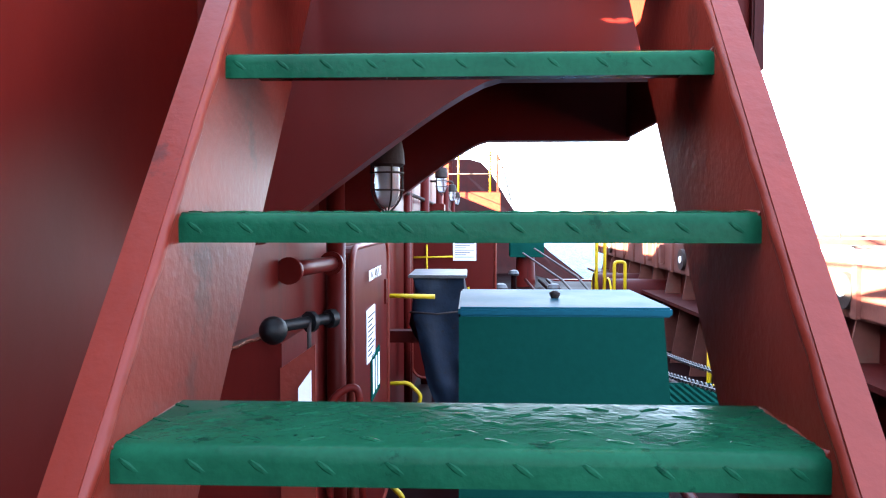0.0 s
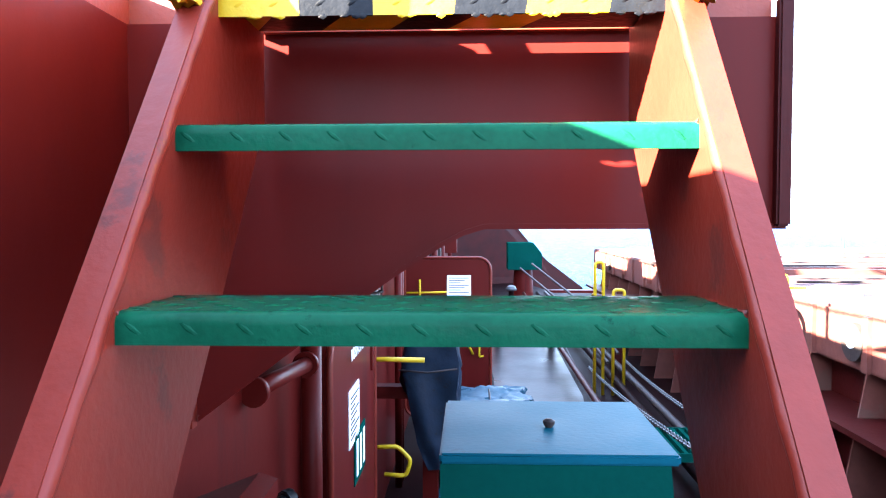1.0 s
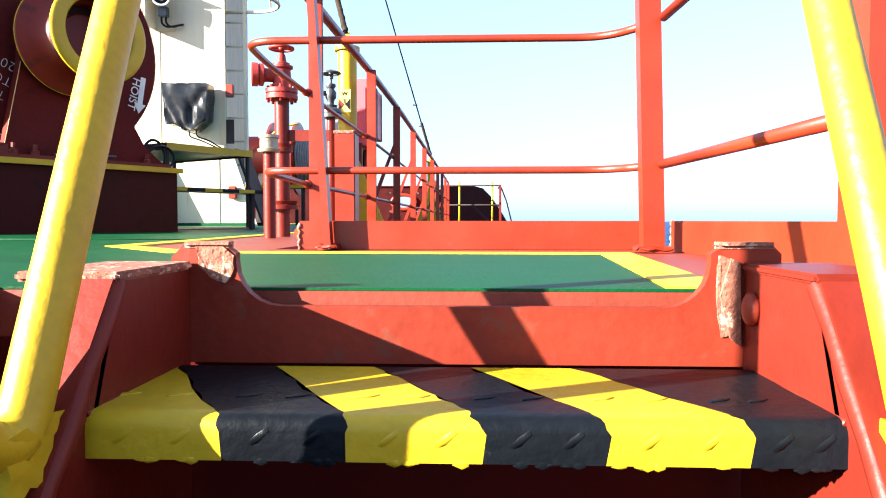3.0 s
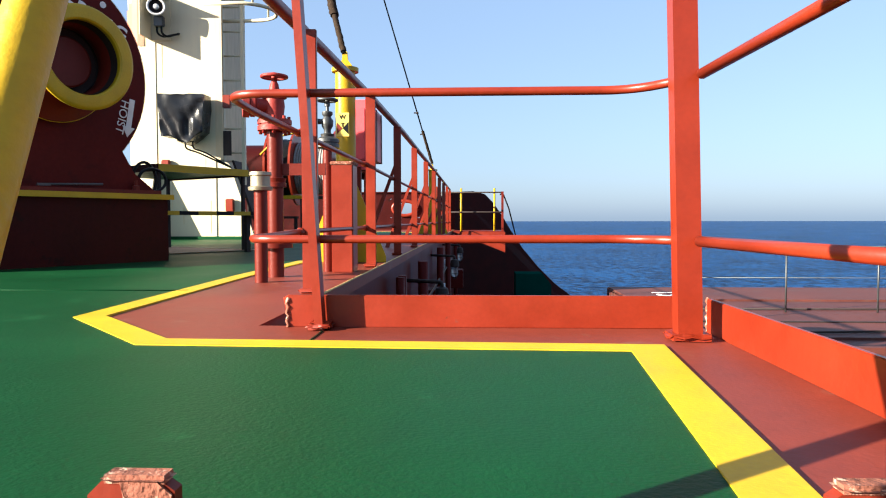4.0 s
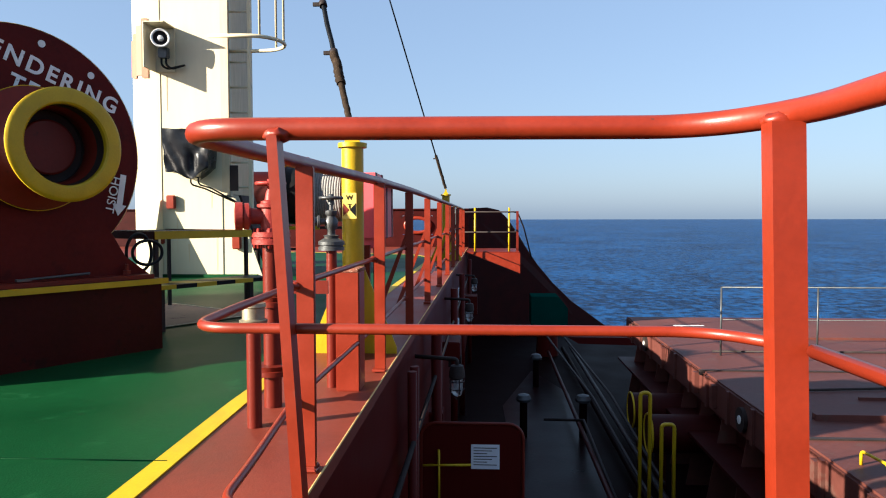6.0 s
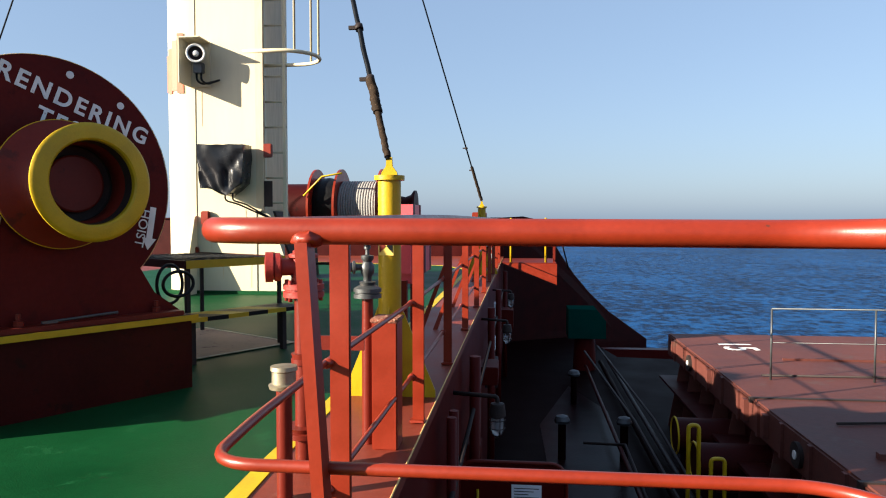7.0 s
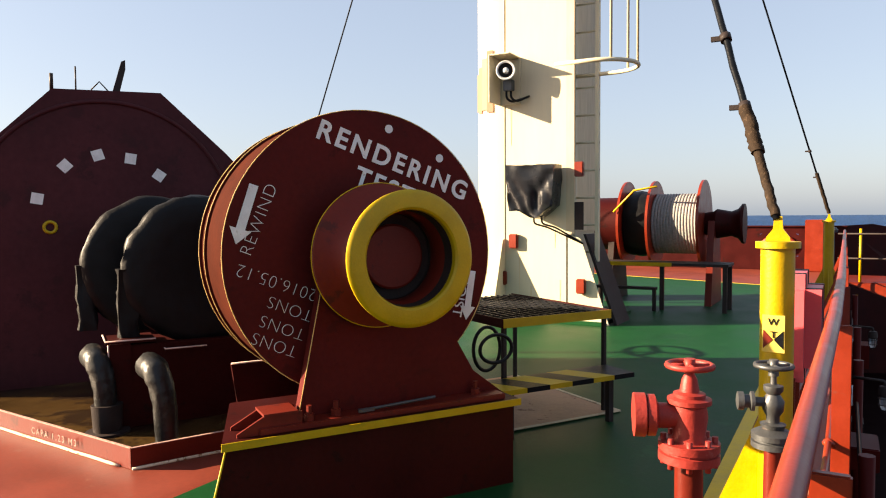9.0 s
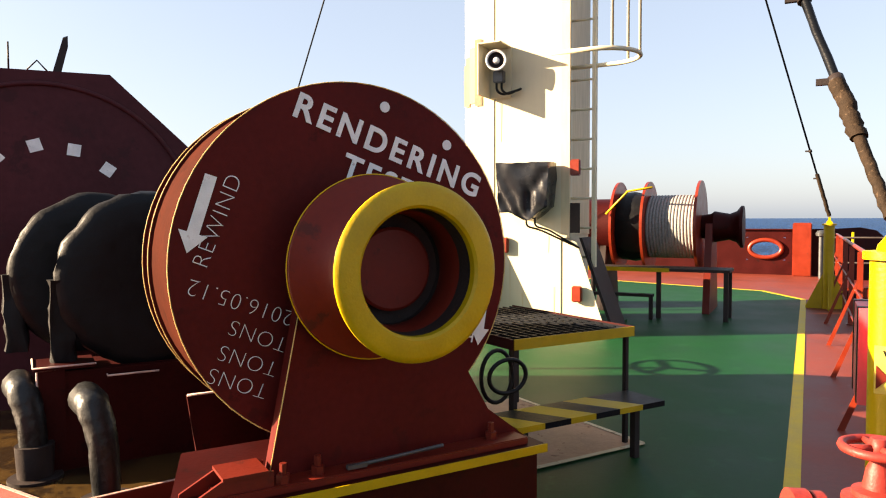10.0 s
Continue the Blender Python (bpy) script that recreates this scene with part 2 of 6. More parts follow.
def part(name, bm, material, parent=None, label="", smooth=None):
    bmesh.ops.recalc_face_normals(bm, faces=bm.faces)
    if smooth:
        for fc in bm.faces:
            fc.smooth = True
        for e in bm.edges:
            if len(e.link_faces) == 2 and e.calc_face_angle(0) > radians(smooth):
                e.smooth = False
    me = bpy.data.meshes.new(name)
    bm.to_mesh(me)
    bm.free()
    me.materials.append(material)
    ob = new(name, me)
    if parent:
        ob.parent = parent
    if label:
        ob["label"] = label
    return ob


def thing(name, label, category, at=(0, 0, 0), group="", kind=""):
    ob = new(name)
    ob.empty_display_size = 0.1
    ob.location = at
    return tagged(ob, label, category, group, kind)


def lettering(name, words, size, m, material, parent, thick=0.0015, align="CENTER", wide=1.0, weight=0.0):
    cu = bpy.data.curves.new(name, "FONT")
    cu.body, cu.size, cu.extrude, cu.align_x, cu.align_y, cu.space_character, cu.offset = words, size, thick, align, "CENTER", wide, weight
    tmp = new(name, cu)
    me = bpy.data.meshes.new_from_object(tmp.evaluated_get(bpy.context.evaluated_depsgraph_get()))
    bpy.data.objects.remove(tmp)
    me.materials.clear()
    me.materials.append(material)
    me.transform(m)
    ob = new(name, me)
    ob.parent = parent
    return ob


B = bmesh.new
XB, ZL = 0.352, -2.55          # forecastle bulkhead; main deck level

# ---- setting: sea, decks, bulkhead ----
bm = B()
bmesh.ops.create_circle(bm, cap_ends=True, segments=96, radius=4800, matrix=Matrix.Translation((0, 0, -9)))
tagged(part("water", bm, SEA), "calm deep blue sea with fine ripples to the horizon", "sea", kind="structure")

bm = B()
box(bm, -16, XB, -8, 23.5, -0.06, 0)
box(bm, XB, 1.56, 2.42, 3.70, -0.06, 0)
tagged(part("floor_forecastle_deck", bm, RED_DECK), "red oxide painted steel forecastle deck", "deck", kind="structure")
bm = B()
g = [(-2.7, -8), (-2.7, 5.0), (-2.7, 7.0), (-7, 9.8), (-7, 21), (-0.99, 19.0), (-0.27, 17.7), (-0.25, 5.4), (-0.20, 3.83), (0.185, 3.405), (1.33, 3.365), (1.25, 2.425), (XB, 2.425), (XB, -8)]
prism(bm, [(x, y, 0.0005) for x, y in g], (0, 0, 0.0035))
tagged(part("floor_green_walkway", bm, GREEN), "green anti-slip painted walkway on the deck", "walkway", kind="structure")
line = [Vector(p) for p in ((1.255, 2.43), (1.335, 3.365), (0.185, 3.405), (-0.20, 3.83), (-0.25, 5.4), (-0.27, 17.7), (-1.0, 19.0), (-6.8, 20.9))]
inner, outer = [], []
for i, p in enumerate(line):
    d0 = (p - line[i - 1]).normalized() if i else (line[1] - p).normalized()
    d1 = (line[i + 1] - p).normalized() if i < len(line) - 1 else d0
    n0, n1 = Vector((-d0.y, d0.x)), Vector((-d1.y, d1.x))
    mid = (n0 + n1).normalized()
    k = 0.042 / max(0.3, mid.dot(n0))
    inner.append(p + mid * k), outer.append(p - mid * k)
bm = B()
va = [bm.verts.new((p.x, p.y, 0.0062)) for p in inner]
vb = [bm.verts.new((p.x, p.y, 0.0062)) for p in outer]
for i in range(len(line) - 1):
    bm.faces.new((va[i], va[i + 1], vb[i + 1], vb[i]))
ext = bmesh.ops.extrude_face_region(bm, geom=list(bm.faces))
bmesh.ops.translate(bm, vec=(0, 0, -0.0057), verts=[v for v in ext["geom"] if isinstance(v, bmesh.types.BMVert)])
tagged(part("trim_yellow_line", bm, YLINE), "yellow painted walkway border line", "line marking", kind="structure")
bm = B()
tube(bm, [(0.55, 2.45, -0.002), (0.552, 2.95, -0.0015), (0.55, 3.60, -0.002)], 0.005, 6)
tube(bm, [(-2.6, 4.62, 0.004), (-1.0, 4.60, 0.005), (-0.22, 4.61, 0.004)], 0.004, 6)
tagged(part("trim_deck_seam", bm, GREEN), "painted over weld seams in the deck plating", "weld seam", kind="structure")

bm = B()
box(bm, 0.2, XB, -8, 23.4, ZL, -0.06)
tagged(part("wall_forecastle_bulkhead", bm, WALL), "red painted steel forecastle bulkhead with vertical streaks", "bulkhead", kind="structure")
# Deck colour already carries the shade of the passage.
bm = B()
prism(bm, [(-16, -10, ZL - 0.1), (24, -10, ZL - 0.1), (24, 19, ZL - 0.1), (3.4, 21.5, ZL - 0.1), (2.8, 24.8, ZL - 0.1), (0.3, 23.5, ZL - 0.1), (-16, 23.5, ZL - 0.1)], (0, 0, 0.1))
tagged(part("floor_main_deck", bm, MAIN), "worn red main deck, darkened in colour for the passage's shade", "deck", kind="structure")
# Sheet added in the outline of the sky's reflection on the deck.
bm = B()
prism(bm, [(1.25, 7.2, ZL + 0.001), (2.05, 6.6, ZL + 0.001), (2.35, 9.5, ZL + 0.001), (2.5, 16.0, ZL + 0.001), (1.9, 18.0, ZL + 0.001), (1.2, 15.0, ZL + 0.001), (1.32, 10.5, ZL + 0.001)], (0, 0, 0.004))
tagged(part("floor_sheen_strip", bm, WETDECK), "wet strip of the main deck passage, added for the sky's sheen", "deck", kind="structure")
bm = B()
box(bm, -16, 24, 23.2, 23.5, -9.2, ZL - 0.1)
tagged(part("wall_hull_side", bm, WALL), "red painted hull side", "hull", kind="structure")

# ---- ladder head: landing, brackets, sill ----
def bracket_outline(y):
    """Outline of a landing bracket: deep at the bulkhead, curved underside."""
    pts = [(XB, y, -0.06), (1.585, y, -0.06), (1.585, y, -0.44), (1.03, y, -0.44)]
    for i in range(1, 11):
        t = i / 10
        pts.append((1.03 - 0.36 * t - 0.19 * t * t, y, -0.44 - 0.37 * t ** 1.5))
    return pts + [(XB, y, -0.81)]


landing = thing("ladder_landing", "red steel landing box with curved brackets on the bulkhead", "landing")
bm = B()
prism(bm, bracket_outline(2.41), (0, 0.012, 0))
part("front_bracket", bm, WALL, landing)
bm = B()
prism(bm, bracket_outline(3.66), (0, 0.012, 0))
part("rear_bracket", bm, WALL, landing)
for y in (2.40, 3.65):
    bm = B()
    o = bracket_outline(y)[2:-1]
    for a, b in zip(o, o[1:]):
        a, b = Vector(a), Vector(b)
        prism(bm, [a, a + Vector((0, 0.07, 0)), b + Vector((0, 0.07, 0)), b], (0, 0, -0.010))
    part("bracket_flange", bm, WALL, landing)
bm = B()
box(bm, 1.573, 1.585, 2.423, 3.66, -0.44, -0.062)
part("side_plate", bm, WALL, landing)
bm = B()
box(bm, 1.562, 1.588, 2.385, 2.409, -0.445, -0.03)
soft(bm, 0.004)
part("corner_bar", bm, MAROON, landing)
bm = B()
box(bm, 0.46, 0.475, 2.385, 2.409, -0.83, -0.08)
part("edge_strip", bm, RED, landing, "strip with a rough weld bead")

# sill plate above the top tread, with a notch to step through
sill = thing("ladder_sill", "red sill plate with rusted edges and a notch at the ladder head", "sill")
nt_ = []
for i in range(7):
    t = radians(180 + 15 * i)
    nt_.append((0.735 + 0.055 * math.cos(t), 0.040 + 0.055 * math.sin(t)))
right_ = [(1.945 - x - 0.012, z) for x, z in nt_[::-1]]
outline = [(0.60, -0.085), (0.60, 0.045), (0.615, 0.06), (0.665, 0.06), (0.68, 0.05)] + nt_ + right_ + [(1.253, 0.05), (1.268, 0.06), (1.325, 0.06), (1.335, 0.05), (1.335, -0.085)]
bm = B()
prism(bm, [(x, 2.385, z) for x, z in outline], (0, 0.016, 0))
soft(bm, 0.003)
SILLRED = mat("chipped_sill_paint", (0.153, 0.01785, 0.00765), 0.5, 0.3, (0.13, 0.028, 0.016), 0.60, 5.0, 0.25, 40, spec=0.2, chips=(0.06, 0.02, 0.012))
part("sill_plate", bm, SILLRED, sill)
for x0, x1 in ((0.612, 0.675), (1.258, 1.33)):
    bm = B()
    box(bm, x0, x1, 2.38, 2.407, 0.056, 0.064)
    soft(bm, 0.004)
    part("rusted_edge", bm, RUSTY, sill, "flaking rusted top edge")
for pts in ([(0.632, 0.058), (0.634, 0.036), (0.648, 0.020), (0.668, 0.014), (0.679, 0.030), (0.678, 0.048), (0.664, 0.059)], [(1.262, 0.048), (1.276, 0.044), (1.281, 0.0), (1.277, -0.045), (1.265, -0.05), (1.259, 0.0)]):
    bm = B()
    prism(bm, [(x, 2.3825, z) for x, z in pts], (0, 0.004, 0))
    bmesh.ops.triangulate(bm, faces=bm.faces)
    bmesh.ops.subdivide_edges(bm, edges=bm.edges, cuts=3)
    for v in bm.verts:
        v.co += Vector((noise.noise(v.co * 90), 0.5 * noise.noise(v.co * 110), noise.noise(v.co * 90 + Vector((3, 5, 1))))) * 0.0022
    part("rust_patch", bm, RUSTY, sill, "pitted rust patch")
bm = B()
bmesh.ops.create_uvsphere(bm, u_segments=16, v_segments=10, radius=1, matrix=Matrix.Translation((1.288, 2.352, -0.012)) @ Matrix.Diagonal((0.010, 0.017, 0.020, 1)))
part("pad_eye", bm, SILLRED, sill, "round welded stud", smooth=60)
bm = B()
prism(bm, [(1.275, 2.378, -0.05), (1.262, 2.378, 0.0), (1.275, 2.378, 0.045), (1.285, 2.378, 0.04), (1.287, 2.378, -0.06)], (0, 0.008, 0))
part("weld_scar", bm, RUSTY, sill, "scarred bare weld")

# ---- the inclined ladder ----
SLOPE = Vector((0, 0.6, 0.8))
RISE, RUN = 0.2233, 0.1665
ladder = thing("ship_ladder", "steep red ladder with green checker-plate treads, top one striped", "ladder", (0.95, 1.0, ZL))
inv = Matrix.Translation((-0.95, -1.0, -ZL))


def in_ladder(bm):
    bmesh.ops.transform(bm, matrix=inv, verts=bm.verts)
    return bm


def stringer(x, side):
    """Web plate with a narrow flange on its front edge."""
    top, low = Vector((x, 2.21, 0.03)), Vector((x, 2.21, 0.03)) - SLOPE * (2.575 / 0.8)
    back = Vector((0, 0.8, -0.6)) * 0.20
    bm = B()
    prism(bm, [low, top, Vector((x, 2.384, 0.03)), Vector((x, 2.384, -0.25)), low + back], (0.010 * side, 0, 0))
    part("stringer_web", in_ladder(bm), RED, ladder)
    bm = B()
    prism(bm, [low, top, top + Vector((0.035 * side, 0, 0)), low + Vector((0.035 * side, 0, 0))], Vector((0, -0.8, 0.6)) * 0.010)
    soft(bm, 0.003)
    part("stringer_flange", in_ladder(bm), RED, ladder)
    bm = B()
    box(bm, x - 0.005 * side, x + 0.10 * side, 2.20, 2.384, 0.030, 0.040)
    prism(bm, [(x, 2.205, 0.03), (x + 0.09 * side, 2.205, 0.03), (x + 0.05 * side, 2.16, -0.085), (x, 2.16, -0.085)], (0, 0.008, 0))
    soft(bm, 0.003)
    cap_mesh = in_ladder(bm)
    bm = B()
    tube(bm, [Vector((x + 0.004 * side, 2.212, 0.028)) - SLOPE * (0.05 * i) + Vector((0.002 * (i % 2), 0, 0.001 * (i % 3))) for i in range(63)], 0.011, 8)
    part("weld_bead", in_ladder(bm), RED, ladder, smooth=60)
    part("head_cap", cap_mesh, RUSTY if side < 0 else RED, ladder, "chipped cap plate")


stringer(0.622, -1)
stringer(1.292, 1)


def tread(k):
    """Bent checker plate: flat top, rounded nose and a short front lip."""
    y, z = 2.145 - RUN * k, -0.083 - RISE * k
    prof = [(0.20 if k == 0 else 0.172, 0.0), (0.015, 0.0), (0.0085, -0.0014), (0.0038, -0.0046), (0.001, -0.0095), (0.0, -0.015), (0.0, -0.036 if k else -0.041), (0.006, -0.036 if k else -0.041), (0.007, -0.013), (0.013, -0.007), (0.20 if k == 0 else 0.172, -0.007)]
    if k == 0:
        prof[1:1] = [(q, 0.0) for q in (0.18, 0.165, 0.15, 0.135, 0.12, 0.098, 0.08, 0.065, 0.05, 0.035, 0.022)]

    def ragged(e, j):
        return 0.007 * noise.noise(Vector((e * 7.3, j * 0.83, 0.5))) + 0.004 * noise.noise(Vector((e * 3.1, j * 2.7, 4.5))) if k == 0 else 0.0

    edges = [0.618, 0.744, 0.860, 0.979, 1.088, 1.211, 1.296] if k == 0 else [0.618, 1.296]
    rng = random.Random(k)
    for i, (a, b) in enumerate(zip(edges, edges[1:])):
        bm = B()
        shear = 0.125 if k == 0 else 0.0
        va = [bm.verts.new((a + ragged(i, j) + (shear * -p[0] / 0.2 if 0 < i else 0), y + 0.213 * p[0] / 0.2 if k == 0 and p[0] > 0.1 else y + p[0], z + p[1])) for j, p in enumerate(prof)]
        vb = [bm.verts.new((b + ragged(i + 1, j) + (shear * -p[0] / 0.2 if i < len(edges) - 2 else 0), y + 0.213 * p[0] / 0.2 if k == 0 and p[0] > 0.1 else y + p[0], z + p[1])) for j, p in enumerate(prof)]
        bm.faces.new(va), bm.faces.new(vb[::-1])
        for j in range(len(prof)):
            q = (j + 1) % len(prof)
            bm.faces.new((va[q], va[j], vb[j], vb[q]))
        name = "tread" if k else "tread_stripe"
        if k == 0:
            for q in range(2):
                cx = a + (b - a) * (0.3 + 0.42 * q)
                bmesh.ops.create_icosphere(bm, subdivisions=1, radius=1, matrix=Matrix.Translation((cx, y + 0.001, z - 0.020)) @ Matrix.Rotation(-0.7, 4, "Y") @ Matrix.Diagonal((0.015, 0.0026, 0.0045, 1)))
                bmesh.ops.create_icosphere(bm, subdivisions=1, radius=1, matrix=Matrix.Translation((cx - 0.03, y + 0.07, z)) @ Matrix.Rotation(0.5, 4, "Z") @ Matrix.Diagonal((0.016, 0.0045, 0.0024, 1)))
            for q in range(5):
                cx = rng.uniform(a + 0.01, b - 0.01)
                bmesh.ops.create_icosphere(bm, subdivisions=1, radius=1, matrix=Matrix.Translation((cx, y + 0.002, z - 0.041)) @ Matrix.Diagonal((0.008, 0.003, rng.uniform(0.002, 0.006), 1)))
        part(name, in_ladder(bm), TREAD if k else (YELLOW, BLACK)[i % 2], ladder, "" if k else ("yellow stripe", "black stripe")[i % 2], smooth=35)
    # raised lozenges of the checker plate, not on the striped tread
    if k:
        bm = B()
        n = 11
        for row in range(5):
            for col in range(n + 1):
                cx = 0.63 + col * 0.0595 + (0.03 if row % 2 else 0) + rng.uniform(-0.002, 0.002)
                cy = y + 0.030 + row * 0.030
                if cx > 1.285:
                    continue
                ang = 0.5 if (row + col) % 2 else -0.5
                m = Matrix.Translation((cx, cy, z)) @ Matrix.Rotation(ang, 4, "Z") @ Matrix.Diagonal((0.0165, 0.0042, 0.0019, 1))
                bmesh.ops.create_icosphere(bm, subdivisions=1, radius=1, matrix=m)
        for col in range(n):
            cx = 0.64 + col * 0.0625 + rng.uniform(-0.003, 0.003)
            m = Matrix.Translation((cx, y, z - 0.018)) @ Matrix.Rotation(0.65, 4, "Y") @ Matrix.Diagonal((0.013, 0.0013, 0.0034, 1))
            bmesh.ops.create_icosphere(bm, subdivisions=1, radius=1, matrix=m)
        tagged(part("tread_pattern", in_ladder(bm), TREAD, ladder), kind="stuff")
    for x, d in ((0.618, 1), (1.295, -1)):
        bm = B()
        pts = [(x, y + 0.004 + 0.16 * i / 7, z - 0.004 + rng.uniform(-0.002, 0.002)) for i in range(8)]
        tube(bm, pts, 0.006, 6)
        part("weld_bead", in_ladder(bm), RED, ladder)


for k in range(11):
    tread(k)

# yellow grab rails at the ladder head
for x in (0.600, 1.320):
    hoop = thing("grab_rail", "thickly painted yellow tubular grab rail welded to the ladder head", "grab rail", (x, 2.08, -0.09), "grab rails")
    bm = B()
    path = rounded([(0, -0.09, 1.0), (0, -0.085, 0.30), (0, -0.075, 0.03), (0, 0.0, -0.012), (0, 0.035, 0.07), (0, 0.43, 0.97), (0, 0.24, 1.2), (0, -0.05, 1.2), (0, -0.09, 0.99)], 0.10, 7)
    tube(bm, path, 0.0215, 16)
    part("rail_tube", bm, YELLOW, hoop)
    bm = B()
    rng = random.Random(int(x * 100))
    box(bm, -0.019, 0.019, -0.034, 0.042, -0.034, 0.016)
    bmesh.ops.subdivide_edges(bm, edges=bm.edges, cuts=4, use_grid_fill=True)
    for v in bm.verts:
        v.co += Vector((rng.uniform(-1, 1), rng.uniform(-1, 1), rng.uniform(-1, 1))) * 0.0032
    for v in bm.verts:
        if v.co.z < -0.03 and rng.random() < 0.25:
            v.co.z -= rng.uniform(0.003, 0.012)
    part("foot_clamp", bm, YELLOW, hoop, "lumpy dripping yellow paint", smooth=60)

# ---- landing fence and the long deck rail ----
def flat_post(bm, x, y, h, wx, wy):
    box(bm, x - wx / 2, x + wx / 2, y - wy / 2, y + wy / 2, 0, h)
    soft(bm, 0.003)


fence = thing("landing_fence", "orange-red tubular steel fence round the ladder landing", "fence", (0, 0, 0))
for x, y, wx, wy, lean in ((1.462, 3.50, 0.058, 0.05, -0.03), (0.537, 3.64, 0.022, 0.045, -0.064), (1.53, 2.56, 0.05, 0.075, 0.0)):
    bm = B()
    prism(bm, [(x - wx / 2, y - wy / 2, 0), (x + wx / 2, y - wy / 2, 0), (x + lean + wx / 2, y - wy / 2, 1.03), (x + lean - wx / 2, y - wy / 2, 1.03)], (0, wy, 0))
    soft(bm, 0.003)
    po = part("post", bm, RAIL, fence)
    bm = B()
    box(bm, x - wx / 2 - 0.022, x + wx / 2 + 0.022, y - wy / 2 - 0.016, y + wy / 2 + 0.016, 0.001, 0.016)
    soft(bm, 0.006)
    bmesh.ops.subdivide_edges(bm, edges=bm.edges, cuts=3, use_grid_fill=True)
    for v in bm.verts:
        v.co += Vector((noise.noise(v.co * 60), noise.noise(v.co * 60 + Vector((4, 0, 2))), abs(noise.noise(v.co * 70)) * 1.6)) * 0.007
    part("post_foot", bm, RAIL, po, "foot with a lumpy weld")
    bm = B()
    bmesh.ops.create_icosphere(bm, subdivisions=3, radius=0.025, matrix=Matrix.Translation((x + lean, y + 0.02, 1.035)) @ Matrix.Diagonal((1.2, 1.15, 0.62, 1)))
    for v in bm.verts:
        v.co += Vector((noise.noise(v.co * 80), noise.noise(v.co * 80 + Vector((4, 0, 2))), noise.noise(v.co * 70))) * 0.006
    part("weld_bead", bm, RAIL, po, smooth=60)
bm = B()
tube(bm, rounded([(1.55, 2.30, 1.05), (1.53, 2.56, 1.05), (1.475, 3.50, 1.05), (1.33, 3.67, 1.045), (0.25, 3.67, 1.05), (0.245, 4.15, 1.052), (0.285, 6.2, 1.075), (0.300, 8.0, 1.085), (0.305, 14.0, 1.09), (0.305, 20.4, 1.09)], 0.16, 8), 0.024, 14)
part("top_rail", bm, RAIL, fence)
for z, nm in ((0.63, "middle_rail"), (0.24, "lower_rail")):
    bm = B()
    tube(bm, rounded([(1.52, 2.56, z), (1.475, 3.46, z)], 0.05), 0.0130, 10)
    part(nm, bm, RAIL, fence)
    bm = B()
    x1 = 0.28 if z > 0.5 else 0.33
    tube(bm, rounded([(1.46, 3.52, z), (1.36, 3.665, z), (x1, 3.665, z), (x1 - 0.02, 3.95, z), (0.255, 4.55, z + 0.005), (0.275, 6.28, z + 0.005), (0.275, 20.4, z)], 0.10, 7), 0.0115, 10)
    part(nm, bm, RAIL, fence)
for y in (4.55, 6.12, 7.63, 9.3, 11.1, 12.9, 14.7, 16.5, 18.3, 20.2):
    bm = B()
    px = 0.30 if y < 5 else 0.312
    flat_post(bm, px, y, 1.035 if y < 5 else 1.06, 0.062, 0.012 if y > 5 else 0.02)
    po = part("stanchion", bm, RAIL, fence)
    bm = B()
    box(bm, px - 0.045, px + 0.036, y - 0.03, y + 0.03, 0.001, 0.022)
    soft(bm, 0.006)
    for v in bm.verts:
        v.co += Vector((noise.noise(v.co * 60), noise.noise(v.co * 60 + Vector((4, 0, 2))), abs(noise.noise(v.co * 70)))) * 0.008
    part("stanchion_foot", bm, RAIL, po)
    for z in (0.63, 0.24):
        bm = B()
        bmesh.ops.create_icosphere(bm, subdivisions=2, radius=1, matrix=Matrix.Translation((px - 0.036, y - 0.004, z + 0.004)) @ Matrix.Diagonal((0.022, 0.020, 0.018, 1)))
        for v in bm.verts:
            v.co += Vector((noise.noise(v.co * 80), noise.noise(v.co * 80 + Vector((4, 0, 2))), noise.noise(v.co * 70))) * 0.006
        part("rail_weld", bm, RAIL, po, smooth=60)
    if y > 7:
        bm = B()
        prism(bm, [(0.285, y - 0.006, 0.75), (0.285, y - 0.006, 0.68), (0.04, y - 0.006, 0.0), (-0.005, y - 0.006, 0.0)], (0, 0.012, 0))
        part("stay", bm, RAIL, po)

coam = thing("landing_coaming", "orange-red coaming plates round the landing edge", "coaming")
bm = B()
box(bm, 0.44, 1.50, 3.675, 3.687, 0.0, 0.088)
soft(bm, 0.002)
part("front_plate", bm, RAIL, coam)
bm = B()
box(bm, 1.545, 1.557, 2.44, 3.62, 0.0, 0.088)
soft(bm, 0.002)
part("side_plate", bm, RAIL, coam)
bm = B()
tube(bm, [(1.551 + 0.003 * math.sin(i * 2.3), 3.624 + 0.002 * (i % 2), 0.008 * i) for i in range(12)], 0.007, 6)
part("weld_bead", bm, RUSTY, coam, "pale rusted end bead")
bm = B()
prism(bm, [(0.44, 3.688, 0), (0.44, 3.688, 0.088), (XB, 3.95, 0.05), (XB, 4.1, 0.0)], (0.01, 0, 0))
part("return_plate", bm, RAIL, coam)
bm = B()
tube(bm, [(0.439 + 0.003 * math.sin(i * 2.1), 3.676 - 0.003 * (i % 2), 0.008 * i) for i in range(11)], 0.005, 6)
part("weld_bead", bm, RUSTY, coam)

bm = B()
tube(bm, [(XB - 0.001, 4.1 + 0.4 * i, 0.001 + 0.001 * (i % 2)) for i in range(48)], 0.0045, 6)
